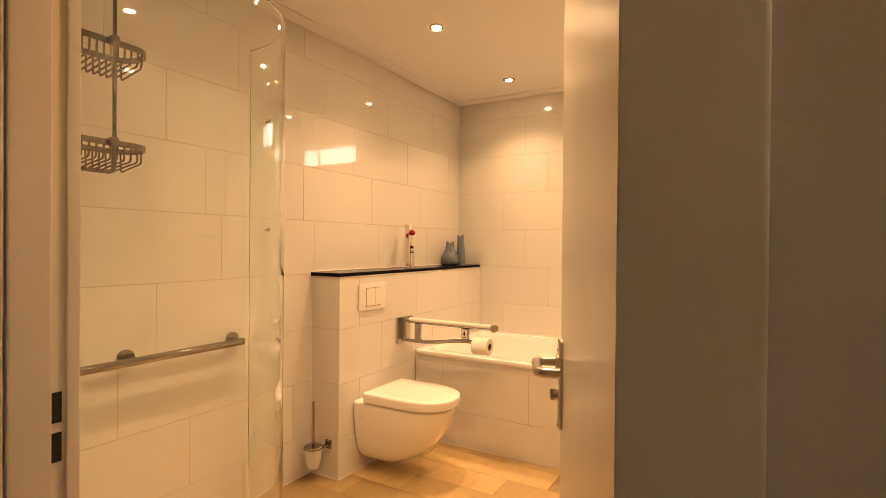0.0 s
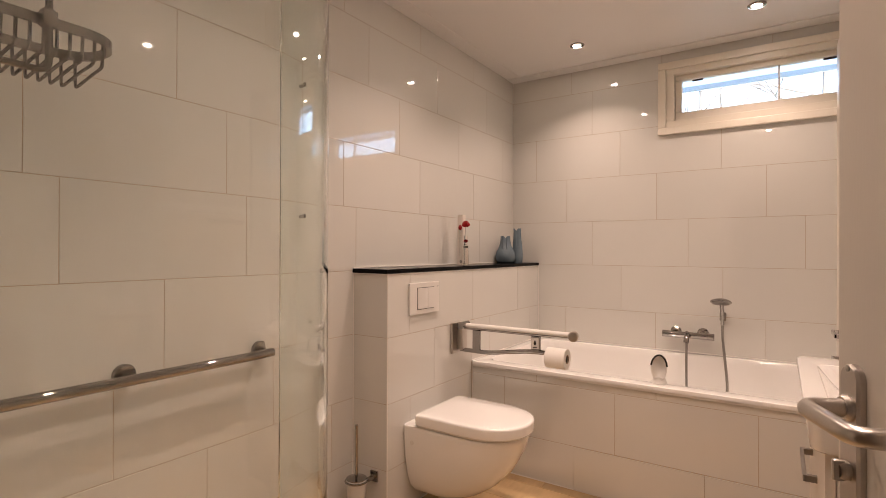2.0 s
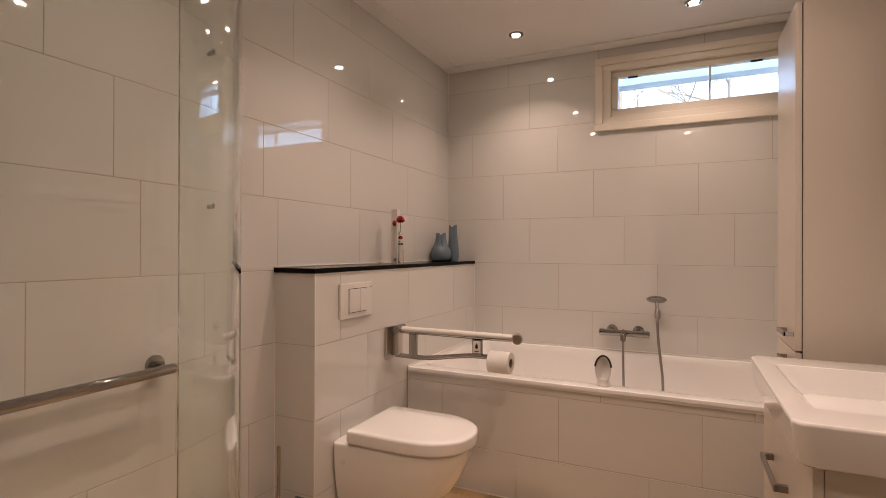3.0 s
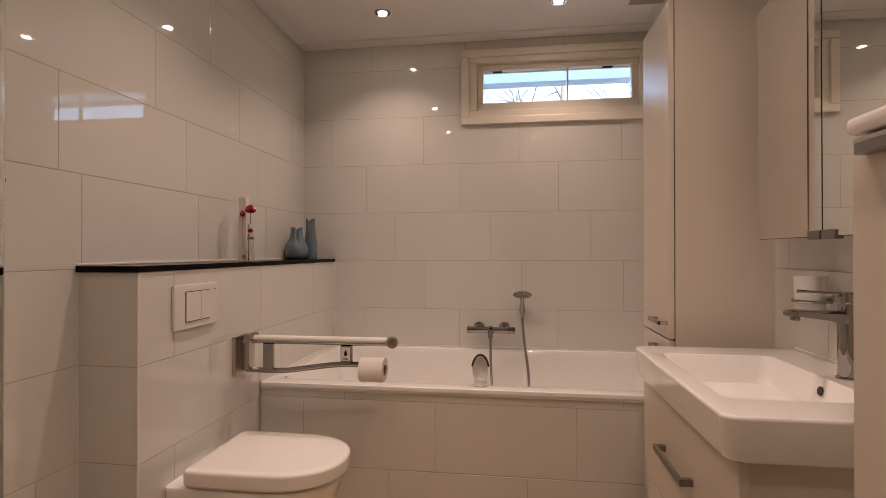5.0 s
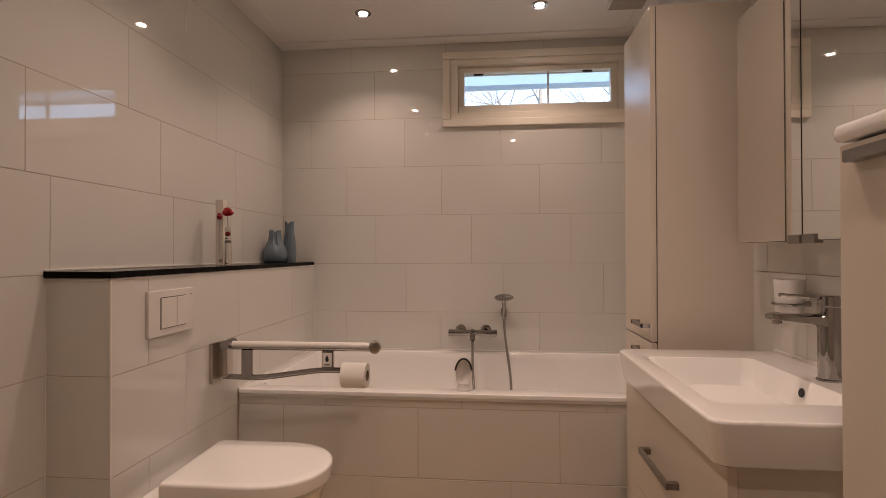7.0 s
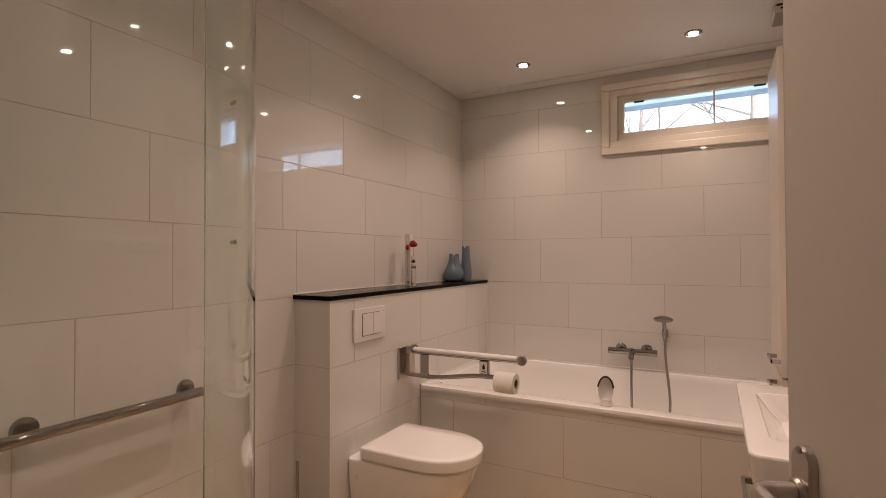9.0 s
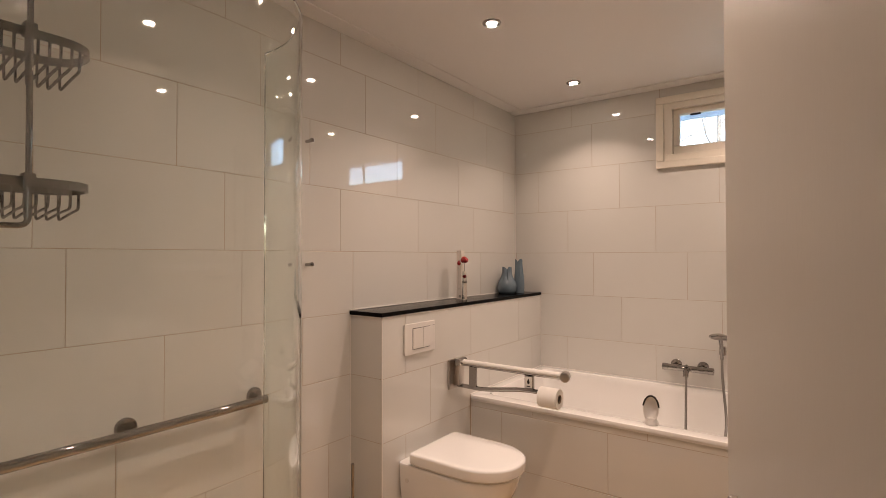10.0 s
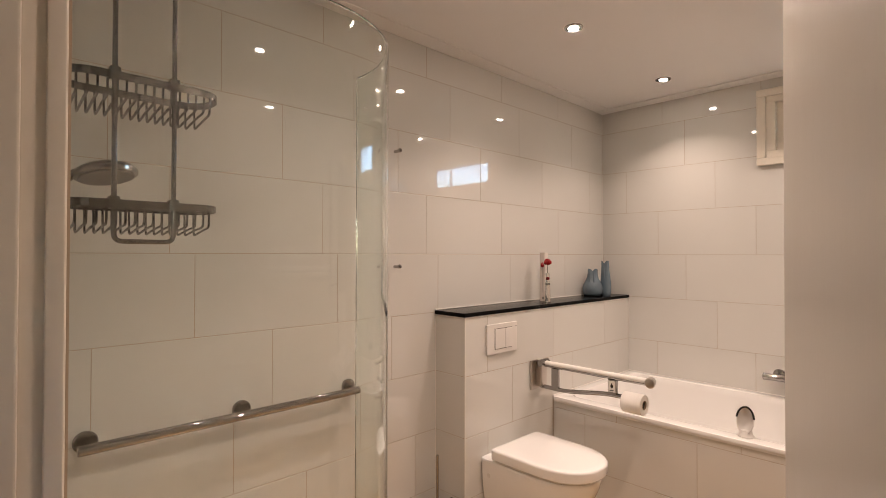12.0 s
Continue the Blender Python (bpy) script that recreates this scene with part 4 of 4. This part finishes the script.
part("grille_bed", box((VENT_X - VENT_R + 0.006, VENT_Y - VENT_R + 0.006, CEIL - 0.0415), (VENT_X + VENT_R - 0.006, VENT_Y + VENT_R - 0.006, CEIL - 0.0395), 0.001, 1), VENT_GREY, cover, "grey gauze grille")
for k in range(15):
    y = VENT_Y - VENT_R + 0.014 + 0.0110 * k
    part("slat", box((VENT_X - VENT_R + 0.010, y, CEIL - 0.0432), (VENT_X + VENT_R - 0.010, y + 0.0055, CEIL - 0.0412), 0.0006, 1), VENT_GREY, cover, "thin grey vent slat")
for x, rr in ((-0.060, 0.0055), (0.0, 0.0045), (0.062, 0.0040)):
    part("indicator", lathe([(rr, 0), (rr * 0.8, 0.0015)], (VENT_X + x, VENT_Y - VENT_R - 0.0002, CEIL - 0.024), (0, -1, 0), 14), BLACK, cover, "small dark indicator")

# ---- bare trees outside ----
rng = random.Random(7)
def tree(x, y, h, seed):
    rng.seed(seed)
    t = thing("tree", (x, y, -0.3), "bare winter tree with thin branching twigs", "tree", "bare trees")
    part("trunk", tube([(x + 0.03 * math.sin(k), y + 0.03 * math.cos(k * 1.3), -0.3 + h * k / 8) for k in range(9)], [0.10 * (1 - k / 9.5) + 0.01 for k in range(9)], 10), BARK, t)
    bm = bmesh.new()
    def grow(p, d, length, r, depth):
        q = p
        pts = [p]
        for _ in range(3):
            d = (d + Vector((rng.uniform(-1, 1), rng.uniform(-1, 1), rng.uniform(-0.4, 0.9))) * 0.22).normalized()
            q = q + d * length / 3
            pts.append(q)
        tube(pts, [r, r * 0.85, r * 0.7, r * 0.5], 5 if depth > 1 else 4, bm=bm)
        if depth:
            for _ in range(3):
                grow(pts[rng.choice((1, 2, 3))], (d + Vector((rng.uniform(-1, 1), rng.uniform(-1, 1), rng.uniform(-0.2, 0.8)))).normalized(), length * 0.66, r * 0.55, depth - 1)
    for k in range(9):
        a = rng.uniform(0, math.tau)
        grow(Vector((x, y, -0.3 + h * (0.3 + 0.07 * k))), Vector((math.cos(a), math.sin(a), 0.7)).normalized(), h * 0.22, 0.028, 3)
    part("crown", bm, BARK, t, "bare brown twigs")
for x, y, h, s in ((0.2, 9.5, 6.5, 1), (2.4, 8.0, 6.0, 5), (4.6, 11.0, 7.5, 9), (-2.0, 13.0, 8.0, 12), (6.5, 9.0, 6.5, 20)):
    tree(x, y, h, s)

# ---- tiles, piece by piece ----
SHARED = {}


def clip(rect, hole):
    u0, v0, u1, v1 = rect
    a0, b0, a1, b1 = hole
    if u1 <= a0 or u0 >= a1 or v1 <= b0 or v0 >= b1:
        return [rect]
    out = []
    if u0 < a0:
        out.append((u0, v0, a0, v1))
    if u1 > a1:
        out.append((a1, v0, u1, v1))
    m0, m1 = max(u0, a0), min(u1, a1)
    if v0 < b0:
        out.append((m0, v0, m1, b0))
    if v1 > b1:
        out.append((m0, b1, m1, v1))
    return out


def piece(parent, rects, place, depth, material, name="tile", bevel=0.0009):
    """One tile: rectangles in (u, v) from its own corner, laid by place(u, v, w); sizes that repeat share a mesh."""
    u0, v0 = min(r[0] for r in rects), min(r[1] for r in rects)
    o, du, dv, dw = place(u0, v0, 0), place(1, 0, 0) - place(0, 0, 0), place(0, 1, 0) - place(0, 0, 0), place(0, 0, 1) - place(0, 0, 0)
    key = (material.name, tuple(tuple(round(c, 4) for c in (r[0] - u0, r[1] - v0, r[2] - u0, r[3] - v0)) for r in rects), tuple(du), tuple(dv))
    if key not in SHARED:
        bm = bmesh.new()
        for a, b, c, d in rects:
            tmp = bmesh.new()
            e = bevel
            front = [(a + e, b + e, 0), (c - e, b + e, 0), (c - e, d - e, 0), (a + e, d - e, 0)]
            mid = [(a, b, -e), (c, b, -e), (c, d, -e), (a, d, -e)]
            back = [(a, b, -depth), (c, b, -depth), (c, d, -depth), (a, d, -depth)]
            loft([[du * (p - u0) + dv * (q - v0) + dw * w for p, q, w in rg] for rg in (front, mid, back)], bm=bm)
        mesh = finish(name, bm, material, (0, 0, 0), 20)
        SHARED[key] = mesh
    ob = new(name, SHARED[key])
    ob.location = o
    ob.parent = parent
    return ob


JW = 0.0021


def tile_field(parent, place, u0, u1, v0, v1, offsets, holes=(), material=None, joints=JOINTS):
    """Rows between the joints; offsets: a vertical joint's u for each row."""
    for k, (za, zb) in enumerate(zip(joints, joints[1:])):
        a, b = max(za, v0), min(zb, v1)
        if b - a < 0.012:
            continue
        off = offsets[k % len(offsets)]
        start = off - math.ceil((off - u0) / TW) * TW
        while start < u1 - 0.004:
            p, q = max(start, u0), min(start + TW, u1)
            start += TW
            if q - p < 0.008:
                continue
            rects = [(p + (JW / 2 if p > u0 else 0.001), a + (JW / 2 if a > v0 else 0.001), q - (JW / 2 if q < u1 else 0.001), b - (JW / 2 if b < v1 else 0.001))]
            for hole in holes:
                rects = [c for r in rects for c in clip(r, hole)]
            rects = [r for r in rects if r[2] - r[0] > 0.004 and r[3] - r[1] > 0.004]
            if rects:
                piece(parent, rects, place, 0.006, material or TILE)


# rows from the floor up; u runs along y on the side walls and along x on the others
tile_field(wall_left, lambda u, v, w: Vector((X0 + w, u, v)), Y0, Y1, 0, CEIL, (-2.78, -2.475, -2.78, -2.628, -2.320, -2.404, -2.590, -2.232, -2.404), [(BOX_Y, -1, 1, SHELF_Z - 0.02)])
tile_field(wall_back, lambda u, v, w: Vector((u, Y1 - w, v)), X0, X1, 0, CEIL, (0.2, 0.61, 0.42, 0.202, 0.612, 0.425, 0.795 - TW, 0.605, 0.455), [(WX0, WZ0, WX1, WZ1), (-1, -1, BOX_X, SHELF_Z - 0.02), (-1, -1, 9, 0.55)])
tile_field(wall_right, lambda u, v, w: Vector((X1 - w, u, v)), Y0, Y1, 0, CEIL, (-1.63, -1.45, -1.83, -1.63, -1.43, -1.83, -1.63, -1.43, -1.83))
tile_field(wall_front, lambda u, v, w: Vector((u, Y0 + w, v)), X0, X1, 0, CEIL, (0.2, 0.6, 0.4), [(DOOR_L - 0.04, -1, DOOR_R + 0.04, DOOR_H + 0.04)])
tile_field(wall_box, lambda u, v, w: Vector((BOX_X + w, u, v)), BOX_Y, Y1 - 0.001, 0, SHELF_Z - 0.0205, (-1.155, -1.56, -1.357, -1.565), [(APRON_Y - 0.012, -1, 1, RIM_Z - 0.004)])
tile_field(wall_box, lambda u, v, w: Vector((u, BOX_Y - w, v)), X0 + 0.001, BOX_X, 0, SHELF_Z - 0.0205, (0.0,))
tile_field(wall_apron, lambda u, v, w: Vector((u, APRON_Y - w, v)), BOX_X + 0.002, X1 - 0.001, 0, 0.573, (0.812, 1.018, 0.606))
solo("corner_trim", box((BOX_X - 0.004, BOX_Y - 0.0015, 0.0), (BOX_X + 0.0015, BOX_Y + 0.004, SHELF_Z - 0.0205), 0.001, 1), SILICONE, (BOX_X, BOX_Y, 0), "slim white corner profile on the cistern boxing", "trim", kind="structure")

solo("shelf_trim", box((BOX_X - 0.004, BOX_Y - 0.0022, SHELF_Z - 0.0265), (BOX_X + 0.0024, Y1 - 0.004, SHELF_Z - 0.0202), 0.001, 1, bm=box((X0 + 0.001, BOX_Y - 0.0022, SHELF_Z - 0.0265), (BOX_X - 0.0045, BOX_Y + 0.003, SHELF_Z - 0.0202), 0.001, 1)), SILICONE, (BOX_X, BOX_Y, SHELF_Z - 0.026), "slim white edge profile under the black shelf", "trim", kind="structure")

# floor tiles: long narrow planks of stone-look tile laid along x
floor = bpy.data.objects["floor"]
for k in range(18):
    ya = Y0 + k * 0.2012
    yb = min(ya + 0.2012, APRON_Y - 0.0005)
    if yb - ya < 0.02:
        break
    u = X0 - 0.6 + 0.23 * ((k * 2) % 5) / 2
    while u < X1:
        a, b = max(u, X0 + 0.001), min(u + 0.801, X1 - 0.001)
        u += 0.801
        if b - a > 0.02:
            piece(floor, [(a + 0.001, ya + 0.001, b - 0.001, yb - 0.001)], lambda p, q, w: Vector((p, q, w)), 0.005, FLOOR_TILE, "floor_tile")

# sealant lines where tiled faces meet
for name, a, b in (("sealant_corner", (X0, BOX_Y - 0.004, 0.0), (X0 + 0.004, BOX_Y, SHELF_Z - 0.021)), ("sealant_corner", (BOX_X, APRON_Y - 0.004, 0.0), (BOX_X + 0.004, APRON_Y, 0.573)),
                   ("sealant_corner", (X0, Y1 - 0.0035, SHELF_Z + 0.001), (X0 + 0.0035, Y1, CEIL - 0.006)), ("sealant_corner", (BOX_X, Y1 - 0.0035, RIM_Z), (BOX_X + 0.0035, Y1, SHELF_Z - 0.021)),
                   ("sealant_floor", (BOX_X, APRON_Y - 0.005, 0.0), (X1, APRON_Y, 0.005)), ("sealant_floor", (BOX_X, BOX_Y, 0.0), (BOX_X + 0.005, APRON_Y - 0.005, 0.005)), ("sealant_floor", (X0, BOX_Y - 0.005, 0.0), (BOX_X, BOX_Y - 0.0005, 0.005)),
                   ("sealant_floor", (X0, Y0, 0.0), (X0 + 0.005, BOX_Y - 0.005, 0.005)), ("sealant_rim", (BOX_X + 0.004, Y1 - 0.005, RIM_Z), (X1, Y1, RIM_Z + 0.005)), ("sealant_rim", (BOX_X, APRON_Y - 0.01, RIM_Z), (BOX_X + 0.005, Y1 - 0.005, RIM_Z + 0.005))):
    solo(name, box(a, b, 0.001, 1), SILICONE, a, "thin white sealant line between tiled surfaces", "sealant", kind="structure")
